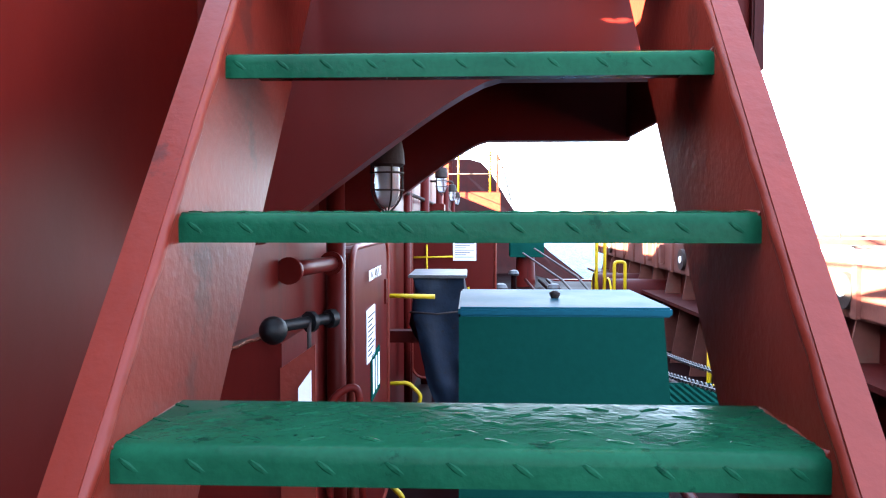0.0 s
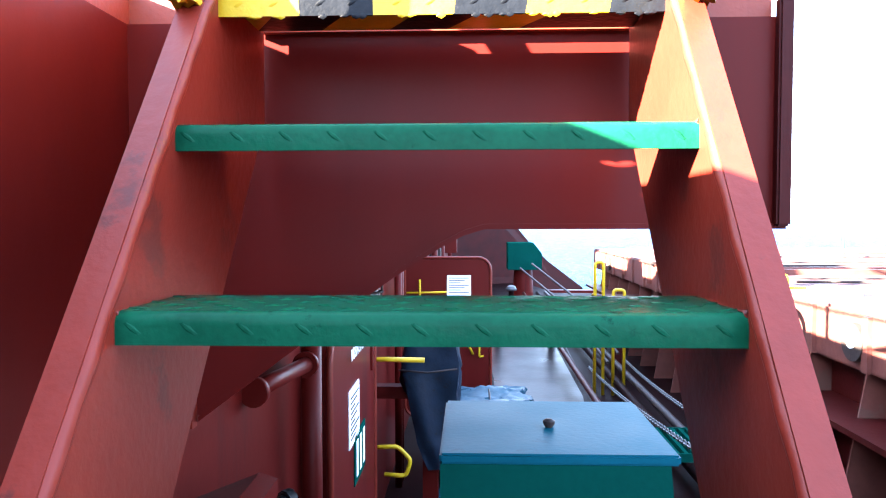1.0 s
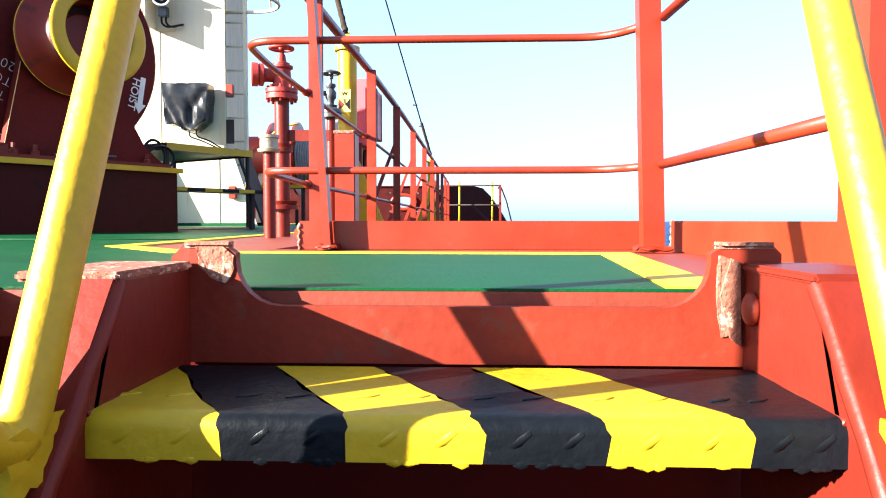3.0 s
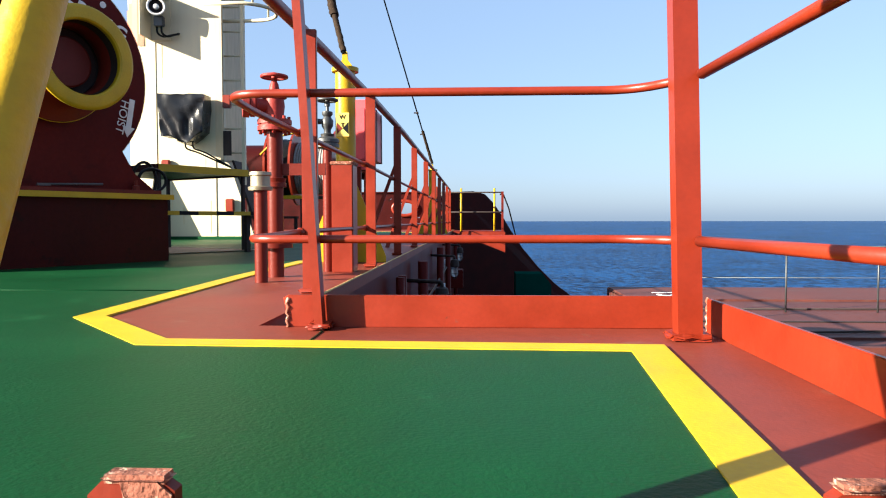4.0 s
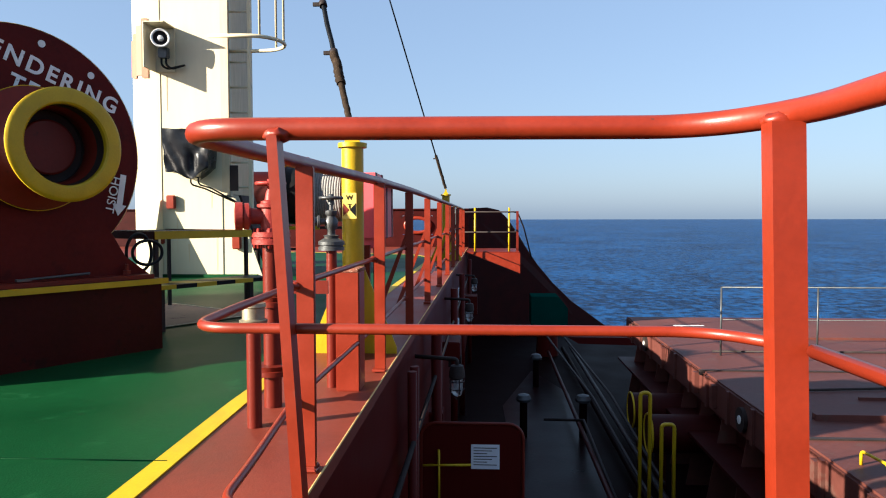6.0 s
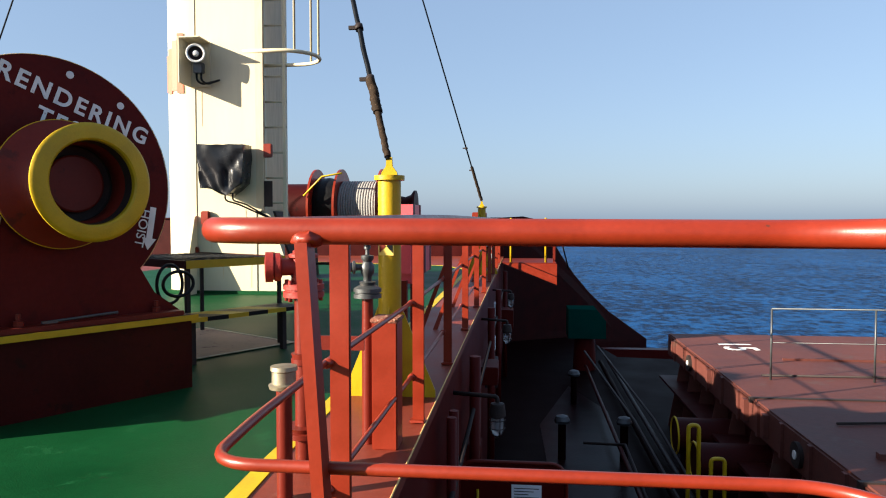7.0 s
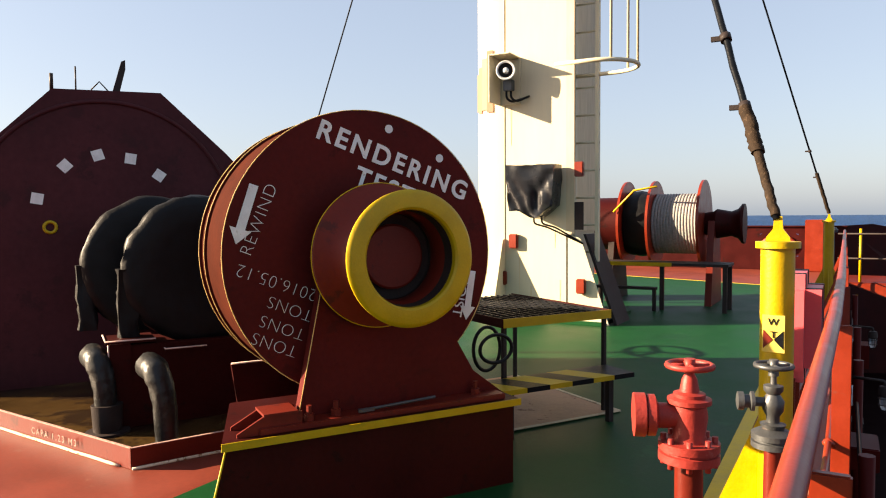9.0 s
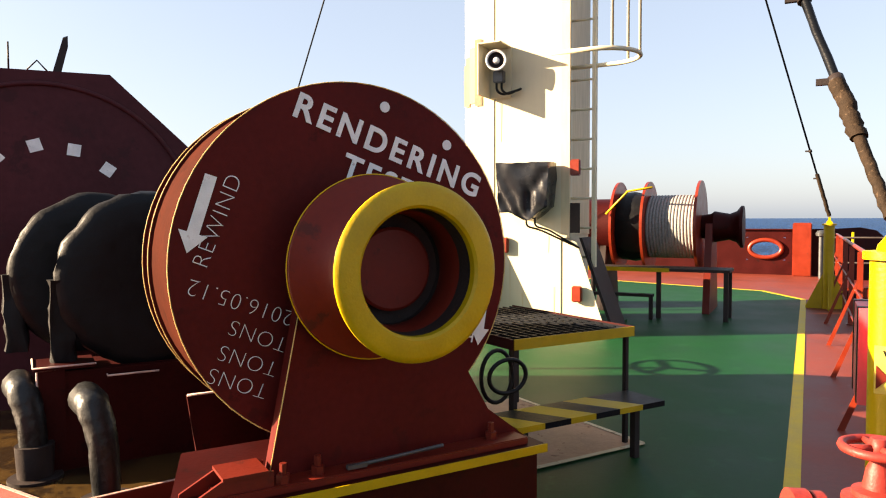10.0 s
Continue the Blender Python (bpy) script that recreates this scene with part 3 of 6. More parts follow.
tagged(part("trim_deck_edge", bm, EDGE), "pale worn paint along the deck edge", "deck edge", kind="structure")

# ---- windlass-side winch ----
winch = thing("mooring_winch", "maroon mooring winch with white lettering and yellow warping end", "winch", (-1.82, 6.23, 0))
winch.rotation_euler = (0, 0, radians(-32))
AX = Matrix.Translation((0, 0, 1.265))


def flange(x, r):
    bm = B()
    lathe(bm, [(x - 0.022, 0.35), (x - 0.022, r - 0.003), (x - 0.019, r), (x - 0.003, r), (x, r - 0.003), (x, 0.1)], 72, AX)
    return part("drum_flange", bm, DRUM, winch, smooth=40)


face = None
for x in (0.0, -0.45, -0.60):
    fo = flange(x, 0.73)
    face = face or fo
    bm = B()
    tube(bm, [(x - 0.001, 0.7315 * math.cos(i * 0.0872665), 1.265 + 0.7315 * math.sin(i * 0.0872665)) for i in range(73)], 0.0022, 6, cap=False)
    part("flange_rim", bm, EDGE, fo, "thin worn pale rim line")
# White discs stand in for the daylight seen through two flange holes.
for a in (79, 50):
    bm = B()
    c = Vector((0.0025, 0.655 * math.cos(radians(a)), 1.265 + 0.655 * math.sin(radians(a))))
    tube(bm, [c, c + Vector((0.002, 0, 0))], 0.022, 18)
    part("hole_light_disc", bm, WHITE, face, "white disc painted in for daylight through a flange hole")
bm = B()
lathe(bm, [(-0.62, 0.3), (-0.62, 0.32), (-1.9, 0.30), (-1.9, 0.1)], 36, AX)
part("drum_core", bm, MAROON, winch, smooth=40)
# Unseen thick wire layer, added to block sun between winch and casing.
bm = B()
lathe(bm, [(-0.64, 0.3), (-0.64, 0.57)] + [(-0.66 - 0.01 * i, 0.57 + 0.012 * (i % 2)) for i in range(60)] + [(-1.28, 0.57), (-1.28, 0.3)], 40, AX)
part("shadow_drum_wire", bm, DARK, winch, "unseen wound wire, added to close a gap in the winch shadow", smooth=40)
bm = B()
lathe(bm, [(-0.58, 0.5), (-0.58, 0.718), (-0.02, 0.718), (-0.02, 0.5)], 64, AX)
part("brake_band", bm, mat("brake_band_paint", (0.040, 0.0085, 0.0045), 0.8, 0.3, (0.028, 0.007, 0.004), 0.58, 4.0, 0.3, 40, spec=0.02), winch, smooth=40)
# warping end
bm = B()
prof = [(0.16, 0.1), (0.16, 0.350), (0.170, 0.355), (0.182, 0.350), (0.20, 0.29), (0.24, 0.232), (0.31, 0.205), (0.40, 0.203), (0.46, 0.225), (0.49, 0.26), (0.505, 0.296), (0.506, 0.226)]
lathe(bm, prof, 56, AX)
for f_ in [f_ for f_ in bm.faces if len(f_.verts) > 8]:
    bm.faces.remove(f_)
wend = part("warping_end", bm, RED, winch, "red warping end with a worn waist", smooth=35)
bm = B()
lathe(bm, [(0.498, 0.225), (0.498, 0.302), (0.505, 0.310), (0.522, 0.312), (0.532, 0.303), (0.536, 0.29), (0.534, 0.232), (0.525, 0.222), (0.49, 0.220)], 64, AX)
for f_ in [f_ for f_ in bm.faces if len(f_.verts) > 8]:
    bm.faces.remove(f_)
part("warping_rim", bm, YELLOW, wend, "thick yellow rim", smooth=35)
bm = B()
lathe(bm, [(0.50, 0.2195), (0.40, 0.213), (0.30, 0.208), (0.28, 0.205), (0.278, 0.05)], 56, AX)
for f_ in [f_ for f_ in bm.faces if len(f_.verts) > 8]:
    bm.faces.remove(f_)
part("bore", bm, DARK, wend, "dark bore", smooth=35)
bm = B()
tube(bm, [(0.172, 0.3555 * math.cos(i * 0.0872665), 1.265 + 0.3555 * math.sin(i * 0.0872665)) for i in range(73)], 0.0025, 6, cap=False)
part("flange_rim", bm, YLINE, wend, "thin worn yellow rim line")
bm = B()
lathe(bm, [(0.275, 0.06), (0.275, 0.155), (0.315, 0.155), (0.322, 0.145), (0.322, 0.0)], 40, AX)
part("hub_disc", bm, RED, wend, smooth=35)
# pedestal under the warping end
bm = B()
arc = [(0.115, 0.30 * math.cos(radians(a)), 1.265 + 0.30 * math.sin(radians(a))) for a in range(160, 19, -20)]
prism(bm, [(0.115, -0.42, 0.47), (0.115, -0.30, 1.09)] + arc + [(0.115, 0.42, 0.86), (0.115, 0.56, 0.62), (0.115, 0.76, 0.47)], (-0.06, 0, 0))
soft(bm, 0.004)
part("pedestal", bm, DRUM, winch)
bm = B()
tube(bm, [(0.118, -0.42, 0.47), (0.118, -0.295, 1.09)], 0.0025, 6)
part("pedestal_edge", bm, EDGE, winch, "thin worn light edge")
bm = B()
prism(bm, [(0.22, -0.77, 0.0), (0.22, 0.75, 0.0), (-0.42, 0.75, 0.0), (-0.42, -0.60, 0.0)], (0, 0, 0.44))
for v in bm.verts:
    if v.co.z < 0.01 and v.co.y < -0.5:
        v.co.y -= 0.11
prism(bm, [(0.26, -0.80, 0.44), (0.26, 0.77, 0.44), (-0.44, 0.77, 0.44), (-0.44, -0.62, 0.44)], (0, 0, 0.03))
# Unseen rear block, added to stop a sun stripe on the deck behind.
box(bm, -1.35, -0.46, 0.0, 0.73, 0.0, 0.436)
soft(bm, 0.004)
fnd = part("foundation", bm, MAROON, winch)
for pts in ([(0.262, -0.80, 0.455), (0.262, 0.77, 0.455)],):
    bm = B()
    a, b = Vector(pts[0]), Vector(pts[1])
    d = (b - a).normalized()
    box(bm, -0.003, 0.003, 0, (b - a).length, -0.018, 0.018, Matrix.Translation(a) @ Matrix.Rotation(math.atan2(-d.x, d.y), 4, "Z"))
    part("edge_stripe", bm, YELLOW, fnd, "yellow painted edge")
bm = B()
tube(bm, [(0.222, -0.882, 0.0), (0.222, -0.772, 0.44)], 0.005, 6)
part("corner_stripe", bm, YLINE, fnd)
# pedestal foot with bolts
bm = B()
box(bm, 0.02, 0.22, -0.62, 0.70, 0.47, 0.50)
soft(bm, 0.004)
part("pedestal_foot", bm, RED, winch)
bm = B()
for x in (0.06, 0.19):
    prism(bm, [(x, -0.72, 0.47), (x, -0.72, 0.485), (x, -0.60, 0.55), (x, -0.42, 0.555), (x, -0.42, 0.47)], (0.012, 0, 0))
box(bm, 0.05, 0.21, -0.60, -0.44, 0.55, 0.562)
part("foot_gusset", bm, RED, winch)
for x, u in ((0.06, -0.36), (0.18, -0.38), (0.16, -0.24), (0.15, 0.55), (0.06, 0.6)):
    bm = B()
    lathe_z(bm, (x, u, 0.50), [(0, 0.026), (0.03, 0.026), (0.032, 0.014), (0.07, 0.014)], 6)
    part("anchor_bolt", bm, RED, winch)
bm = B()
tube(bm, [(0.2, -0.12, 0.515), (0.2, 0.28, 0.53)], 0.008, 8)
box(bm, 0.19, 0.21, -0.14, -0.06, 0.507, 0.522)
part("loose_bar", bm, GREY, winch, "bare steel bar lying on the foot")


def on_flange(u, z, deg, x=0.003):
    """Frame for writing on the flange: along the turned line, outward normal along local x."""
    a = radians(deg)
    m = Matrix(((0, 0, 1, x), (math.cos(a), -math.sin(a), 0, u), (math.sin(a), math.cos(a), 0, z), (0, 0, 0, 1)))
    return m


lettering("lettering", "RENDERING", 0.138, on_flange(0.165, 1.735, -20), WHITE, face, wide=1.26, weight=0.0034)
lettering("lettering", "TEST", 0.135, on_flange(0.10, 1.605, -20), WHITE, face, wide=1.26, weight=0.0034)
lettering("lettering", "REWIND", 0.088, on_flange(-0.553, 1.445, 68), WHITE, face, wide=1.08, weight=-0.0025)
lettering("lettering", "2016.05.12", 0.089, on_flange(-0.47, 1.14, 159), WHITE, face, wide=1.06, weight=-0.0028)
for u, z in ((-0.41, 1.01), (-0.45, 0.92), (-0.49, 0.84)):
    lettering("lettering", "TONS", 0.086, on_flange(u, z, 157), WHITE, face, wide=1.06, weight=-0.0028)
lettering("lettering", "HOIST", 0.085, on_flange(0.545, 1.02, -103), WHITE, face)
for (u0, z0), (u1, z1), w in (((-0.575, 1.61), (-0.665, 1.33), 0.022), ((0.625, 1.15), (0.58, 0.88), 0.02)):
    bm = B()
    a, b = Vector((0.003, u0, z0)), Vector((0.003, u1, z1))
    d = (b - a).normalized()
    s = Vector((0, -d.z, d.y))
    k = b - d * 0.075
    prism(bm, [a + s * w, k + s * w, k + s * w * 2.4, b, k - s * w * 2.4, k - s * w, a - s * w], (0.0015, 0, 0))
    part("arrow_mark", bm, WHITE, face, "white painted arrow")

# ---- tower (foremast) ----
MAST = Matrix.Translation((0.4, 3.0, 1.2)) @ Matrix.Scale(1.224, 4) @ Matrix.Translation((-0.4, -3.0, -1.2))    # true size and place of the mast with all its fittings


def on_mast(ob):
    ob.matrix_basis = MAST @ Matrix.Translation(ob.location)
    return ob


tower = on_mast(thing("foremast", "tall cream painted steel mast with a caged ladder at its side", "mast", (-2.85, 11.1, 0)))
bm = B()
arc = [(-0.36 - 0.28 * math.sin(radians(a)), -0.22 - 0.28 * math.cos(radians(a))) for a in range(75, -1, -15)]
ol = [(-0.20, -0.5), (0.53, -0.5), (0.53, 0.5), (-0.64, 0.5)] + arc
prism(bm, [(x, y, 0) for x, y in ol], (0, 0, 11.0))
part("mast_trunk", bm, CREAM, tower, smooth=30)
bm = B()
prism(bm, [(-0.57, -0.53, 0.2), (0.95, -0.53, 0.2), (0.95, 0.6, 0.2), (-0.57, 0.6, 0.2)], (0, 0, 0.06))
soft(bm, 0.01)
part("plinth", bm, GREEN, tower, "green painted plinth")
bm = B()
prism(bm, [(0.53, -0.49, 1.2), (0.69, -0.49, 1.16), (1.08, -0.49, 0.0), (0.53, -0.49, 0.0)], (0, 0.02, 0))
part("flare_plate", bm, CREAM, tower)
bm = B()
prism(bm, [(0.69, -0.40, 1.2), (0.72, -0.40, 1.2), (1.15, -0.40, 0.0), (1.12, -0.40, 0.0)], (0, 0.5, 0))
# Dark steel colour stands in for the strut's shaded side.
part("flare_strut", bm, DARK, tower)
bm = B()
tube(bm, [(-0.20, -0.502, 0), (-0.20, -0.502, 11)], 0.006, 6)
part("seam", bm, CREAM, tower)
bm = B()
prism(bm, [(-0.20, -0.5, 0.0), (-0.20, -0.5, 1.15), (-0.20, -0.56, 1.13), (-0.20, -0.95, 0.0)], (-0.014, 0, 0))
part("knee_plate", bm, CREAM, tower)
# Rust stains, plus the warm tan of the mast's shaded side as colour.
STAIN_SHADE = mat("rust_and_shade_cream", (0.50, 0.40, 0.26), 0.6, 0.3, (0.18, 0.08, 0.035), 0.64, 1.6, 0.4, 50, streak=True)
for x, z0, z1, w in ((0.12, 0.4, 0.62, 0.012), (-0.12, 2.2, 2.62, 0.010), (0.40, 1.05, 1.22, 0.008), (-0.02, 0.52, 0.95, 0.007), (0.46, 0.30, 0.70, 0.010)):
    bm = B()
    prism(bm, [(x - w, -0.5025, z1), (x + w, -0.5025, z1), (x + w * 0.3, -0.5025, z0), (x - w * 0.2, -0.5025, z0)], (0, 0.002, 0))
    part("rust_run", bm, STAIN_SHADE, tower, "thin rust run")
# Plate laid over the trunk to carry the shaded side's tan and rust.
bm = B()
box(bm, 0.531, 0.545, -0.495, 0.49, 1.22, 11)
part("side_plate", bm, STAIN_SHADE, tower, "rust-stained side plate behind the ladder, its warm shade painted in")
bm = B()
box(bm, 0.53, 0.62, -0.50, -0.48, 1.2, 11)
part("edge_flange", bm, STAIN_SHADE, tower)
for x0, x1 in ((0.56, 0.60), (0.82, 0.86)):
    bm = B()
    box(bm, x0 - 0.02, x1 - 0.02, -0.34, -0.28, 0.9, 11)
    part("ladder_rail", bm, CREAM, tower)
for i in range(32):
    bm = B()
    tube(bm, [(0.56, -0.31, 1.0 + 0.3 * i), (0.84, -0.31, 1.0 + 0.3 * i)], 0.012, 8)
    part("rung", bm, CREAM, tower)
for z in (2.93, 3.9, 4.9):
    bm = B()
    c = [(0.54 + 0.02, -0.31, z), (0.9, -0.31, z)] + [(0.98 + 0.36 * math.sin(radians(a)), -0.31 + 0.0 - 0.36 + 0.36 * math.cos(radians(a)), z) for a in range(0, 181, 15)] + [(0.6, -1.03, z)]
    tube(bm, c, 0.022, 8)
    part("cage_hoop", bm, CREAM, tower)
for a in (30, 90, 150):
    bm = B()
    p = (0.98 + 0.36 * math.sin(radians(a)), -0.67 + 0.36 * math.cos(radians(a)))
    tube(bm, [(*p, 2.93), (*p, 9)], 0.014, 8)
    part("cage_bar", bm, CREAM, tower)

# ---- hatch on the main deck ----
hatch = thing("hatch_cover", "large weathered brown-red steel hatch cover with a raised coaming", "hatch", (8, 5, ZL))
hz = -ZL
bm = B()
box(bm, -4.4, 12, -15, 11.05, hz - 1.45, hz - 1.05)
soft(bm, 0.02)
panel = part("cover_panel", bm, HATCH, hatch)
bm = B()
box(bm, -4.2, 11.8, -14.8, 10.8, 0, hz - 1.45)
part("coaming", bm, MAROON, hatch)

# ---- gear beside the winch ----
WM = Matrix.Translation((-1.82, 6.23, 0)) @ Matrix.Rotation(radians(-32), 4, "Z")


def placed(name, label, category, m, group=""):
    ob = thing(name, label, category, (0, 0, 0), group)
    ob.matrix_basis = m
    return ob


casing = placed("windlass_casing", "large dark maroon windlass gear casing with white square marks", "windlass casing", WM @ Matrix.Translation((-3.6, -0.99, 0.218)) @ Matrix.Scale(0.85, 4))
bm = B()
prism(bm, [(0, -1.55, -0.25), (0, -1.55, 1.7), (0, -0.98, 2.28), (0, -0.50, 2.77), (0, 0.53, 2.80), (0, 1.20, 2.18), (0, 1.34, 2.03), (0, 1.34, -0.25)], (-0.5, 0, 0))
soft(bm, 0.012)
part("casing_body", bm, CASE, casing)
bm = B()
tube(bm, [(0.004, 1.25 * math.cos(radians(a)), 1.42 + 1.25 * math.sin(radians(a))) for a in range(-20, 201, 5)], 0.022, 8)
part("round_seam", bm, CASE, casing)
for a in (98, 72, 45, 125, 160):
    bm = B()
    r = 0.70
    m = Matrix.Translation((0.001, r * math.cos(radians(a)), 1.42 + r * math.sin(radians(a)))) @ Matrix.Rotation(radians(a - 80), 4, "X")
    box(bm, 0, 0.003, -0.055, 0.055, -0.055, 0.055, m)
    part("square_mark", bm, WHITE, casing, "white painted square")
bm = B()
tube(bm, [(0.006, -0.55 + 0.055 * math.cos(i * 0.314159), 1.37 + 0.055 * math.sin(i * 0.314159)) for i in range(21)], 0.016, 8, cap=False)
part("grease_ring", bm, YELLOW, casing, "worn yellow ring")
for u, h in ((-0.50, 0.13), (-0.28, 0.22)):
    bm = B()
    tube(bm, [(-0.05, u, 2.76), (-0.05, u, 2.80 + h)], 0.018 if h < 0.2 else 0.008, 8)
    part("vent_pipe", bm, DARK, casing)
bm = B()
tube(bm, [(-0.05, -0.14, 2.79), (-0.05, -0.06, 2.88), (-0.05, 0.02, 2.79)], 0.008, 6)
part("lifting_eye", bm, DARK, casing)
bm = B()
prism(bm, [(-0.06, 0.06, 2.78), (-0.06, 0.15, 3.10), (-0.06, 0.19, 3.12), (-0.06, 0.19, 3.02), (-0.06, 0.13, 2.78)], (0.05, 0, 0))
part("top_handle", bm, DARK, casing)

# Worn edges; their sunlit glow is put into the pale colour.
SUNEDGE = mat("sunlit_worn_edge", (0.60, 0.42, 0.36), 0.6, 0.3, (0.3, 0.1, 0.07), 0.6, 20.0)
motor = placed("winch_motor", "winch motor wrapped in creased black canvas", "motor", WM @ Matrix.Translation((-2.0, -0.48, 0)))
for x, u in ((0.0, 0.0), (-0.62, -0.24)):
    bm = B()
    lathe(bm, [(x, 0.1), (x + 0.02, 0.30), (x + 0.03, 0.47), (x + 0.01, 0.53), (x - 0.05, 0.545), (x - 0.12, 0.53), (x - 0.15, 0.47), (x - 0.45, 0.44), (x - 0.45, 0.2)], 56, Matrix.Translation((0, u, 1.08)))
    for v in bm.verts:
        k = noise.noise(v.co * 9.0) * 0.018 + noise.noise(v.co * 27.0) * 0.012
        v.co += (v.co - Vector((v.co.x, u, 1.08))).normalized() * k
    part("canvas_wrap", bm, CANVAS, motor, smooth=70)
for x, u in ((-0.06, -0.50), (-0.68, -0.74)):
    bm = B()
    box(bm, x - 0.06, x + 0.06, u - 0.06, u + 0.06, 0.60, 1.10)
    bmesh.ops.subdivide_edges(bm, edges=bm.edges, cuts=5, use_grid_fill=True)
    for v in bm.verts:
        v.co += Vector((noise.noise(v.co * 14), noise.noise(v.co * 14 + Vector((9, 0, 0))), 0)) * 0.03
    part("canvas_skirt", bm, CANVAS, motor, smooth=70)
bm = B()
box(bm, -1.0, 0.08, -0.52, 0.55, 0.0, 0.58)
soft(bm, 0.006)
part("motor_bed", bm, MAROON, motor)
for u0, u1, z in ((-0.66, -0.34, 0.60), (-0.28, 0.0, 0.52)):
    bm = B()
    box(bm, -0.2, 0.12, u0, u1, z, z + 0.018)
    soft(bm, 0.003)
    part("bed_plate", bm, MAROON, motor)
    bm = B()
    tube(bm, [(-0.2, u0, z + 0.02), (0.122, u0, z + 0.02), (0.122, u1, z + 0.02)], 0.006, 6)
    part("worn_edge", bm, SUNEDGE, motor, "worn edge, made paler for the sun catching it")
bm = B()
prism(bm, [(0.10, -0.70, 0.0), (0.10, -0.70, 0.36), (0.10, -0.64, 0.40), (0.10, -0.64, 0.60), (0.10, -0.50, 0.60), (0.10, -0.50, 0.0)], (-0.012, 0, 0))
cheek = part("side_cheek", bm, MAROON, motor)
bm = B()
tube(bm, [(0.104, -0.70, 0.0), (0.104, -0.70, 0.36), (0.104, -0.64, 0.40), (0.104, -0.64, 0.60), (0.104, -0.50, 0.605)], 0.007, 6)
part("worn_edge", bm, SUNEDGE, cheek, "worn edge, made paler for the sun catching it")
bm = B()
prism(bm, [(0.7, 0.05, 0.50), (0.7, 0.30, 0.50), (0.7, 0.45, 0.85), (0.7, 0.95, 0.85), (0.7, 0.95, 0.0), (0.7, 0.12, 0.0)], (-0.03, 0, 0))
stand = part("bearing_stand", bm, MAROON, motor)
bm = B()
tube(bm, [(0.704, 0.05, 0.505), (0.704, 0.30, 0.505), (0.704, 0.45, 0.85)], 0.007, 6)
part("worn_edge", bm, SUNEDGE, stand, "worn edge, made paler for the sun catching it")
bm = B()
box(bm, 0.09, 0.097, 0.05, 0.26, 0.80, 0.815)
part("bright_edge", bm, WHITE, motor)
TAPE = mat("pipe_tape", (0.010, 0.0105, 0.0105), 0.4, 0.4, (0.005, 0.005, 0.005), 0.5, 9, 0.8, 40, spec=0.3)
for i, (x, u) in enumerate(((-1.86, -1.17), (-1.31, -0.86))):
    hose = placed("hydraulic_pipe", "thick hydraulic pipe wrapped in grey-black tape", "pipe", WM @ Matrix.Translation((x, u, 0)), "hydraulic pipes")
    bm = B()
    tube(bm, rounded([(-0.25, -0.04, 0.50), (-0.05, -0.02, 0.50), (0.0, 0.02, 0.34), (0.0, 0.03, 0.02)], 0.12, 8), 0.086, 16, 0.070)
    for v in bm.verts:
        v.co += Vector((noise.noise(v.co * 22), noise.noise(v.co * 22 + Vector((3, 1, 7))), 0)) * 0.010
    part("wrapped_pipe", bm, TAPE, hose, smooth=70)
    bm = B()
    lathe_z(bm, (0.0, 0.03, 0.004), [(0, 0.14), (0.02, 0.14), (0.022, 0.09), (0.20 if i == 0 else 0.03, 0.10 if i == 0 else 0.07)], 20)
    part("floor_flange", bm, DARK, hose, smooth=40)

SALT = mat("salt_crust", (0.60, 0.52, 0.38), 0.8, 0.3, (0.30, 0.16, 0.08), 0.56, 12.0, 0.8, 90)
tray = thing("drip_tray", "red coaming drip tray holding rusty oily water", "drip tray", (-4.6, 6.6, 0))
tp = [(-3.26, 5.88), (-7.6, 6.15), (-7.6, 8.6), (-2.75, 7.0)]
for a, b in ((tp[1], tp[0]), (tp[0], tp[3])):
    bm = B()
    a3, b3 = Vector((a[0] + 4.6, a[1] - 6.6, 0)), Vector((b[0] + 4.6, b[1] - 6.6, 0))
    d = (b3 - a3).normalized()
    box(bm, 0, (b3 - a3).length, -0.006, 0.006, 0.004, 0.125, Matrix.Translation(a3) @ Matrix.Rotation(math.atan2(d.y, d.x), 4, "Z"))
    part("tray_wall", bm, RED, tray)
    bm = B()
    tube(bm, [(0.08 * i, -0.012 - 0.004 * noise.noise(Vector((i * 0.7, a[0], 0))), 0.006) for i in range(int((b3 - a3).length / 0.08))], 0.010, 6)
    bmesh.ops.transform(bm, matrix=Matrix.Translation(a3) @ Matrix.Rotation(math.atan2(d.y, d.x), 4, "Z"), verts=bm.verts)
    part("salt_line", bm, SALT, tray, "crusted pale line at the foot")
    bm = B()
    box(bm, 0, (b3 - a3).length, -0.009, 0.009, 0.125, 0.129, Matrix.Translation(a3) @ Matrix.Rotation(math.atan2(d.y, d.x), 4, "Z"))
    part("worn_edge", bm, PINKISH, tray, "worn pale top edge")
bm = B()
prism(bm, [(x + 4.6, y - 6.6, 0.004) for x, y in tp], (0, 0, 0.006))
part("tray_floor", bm, WATERRUST, tray)
d = (Vector((*tp[0], 0)) - Vector((*tp[1], 0))).normalized()
ta = math.atan2(d.y, d.x)
lettering("lettering", "CAPA 1.23 M3", 0.06, Matrix.Translation((0.55, -0.69, 0.068)) @ Matrix.Rotation(ta, 4, "Z") @ Matrix.Translation((0, -0.0085, 0)) @ Matrix.Rotation(math.pi / 2, 4, "X"), PINKISH, tray, wide=1.5)

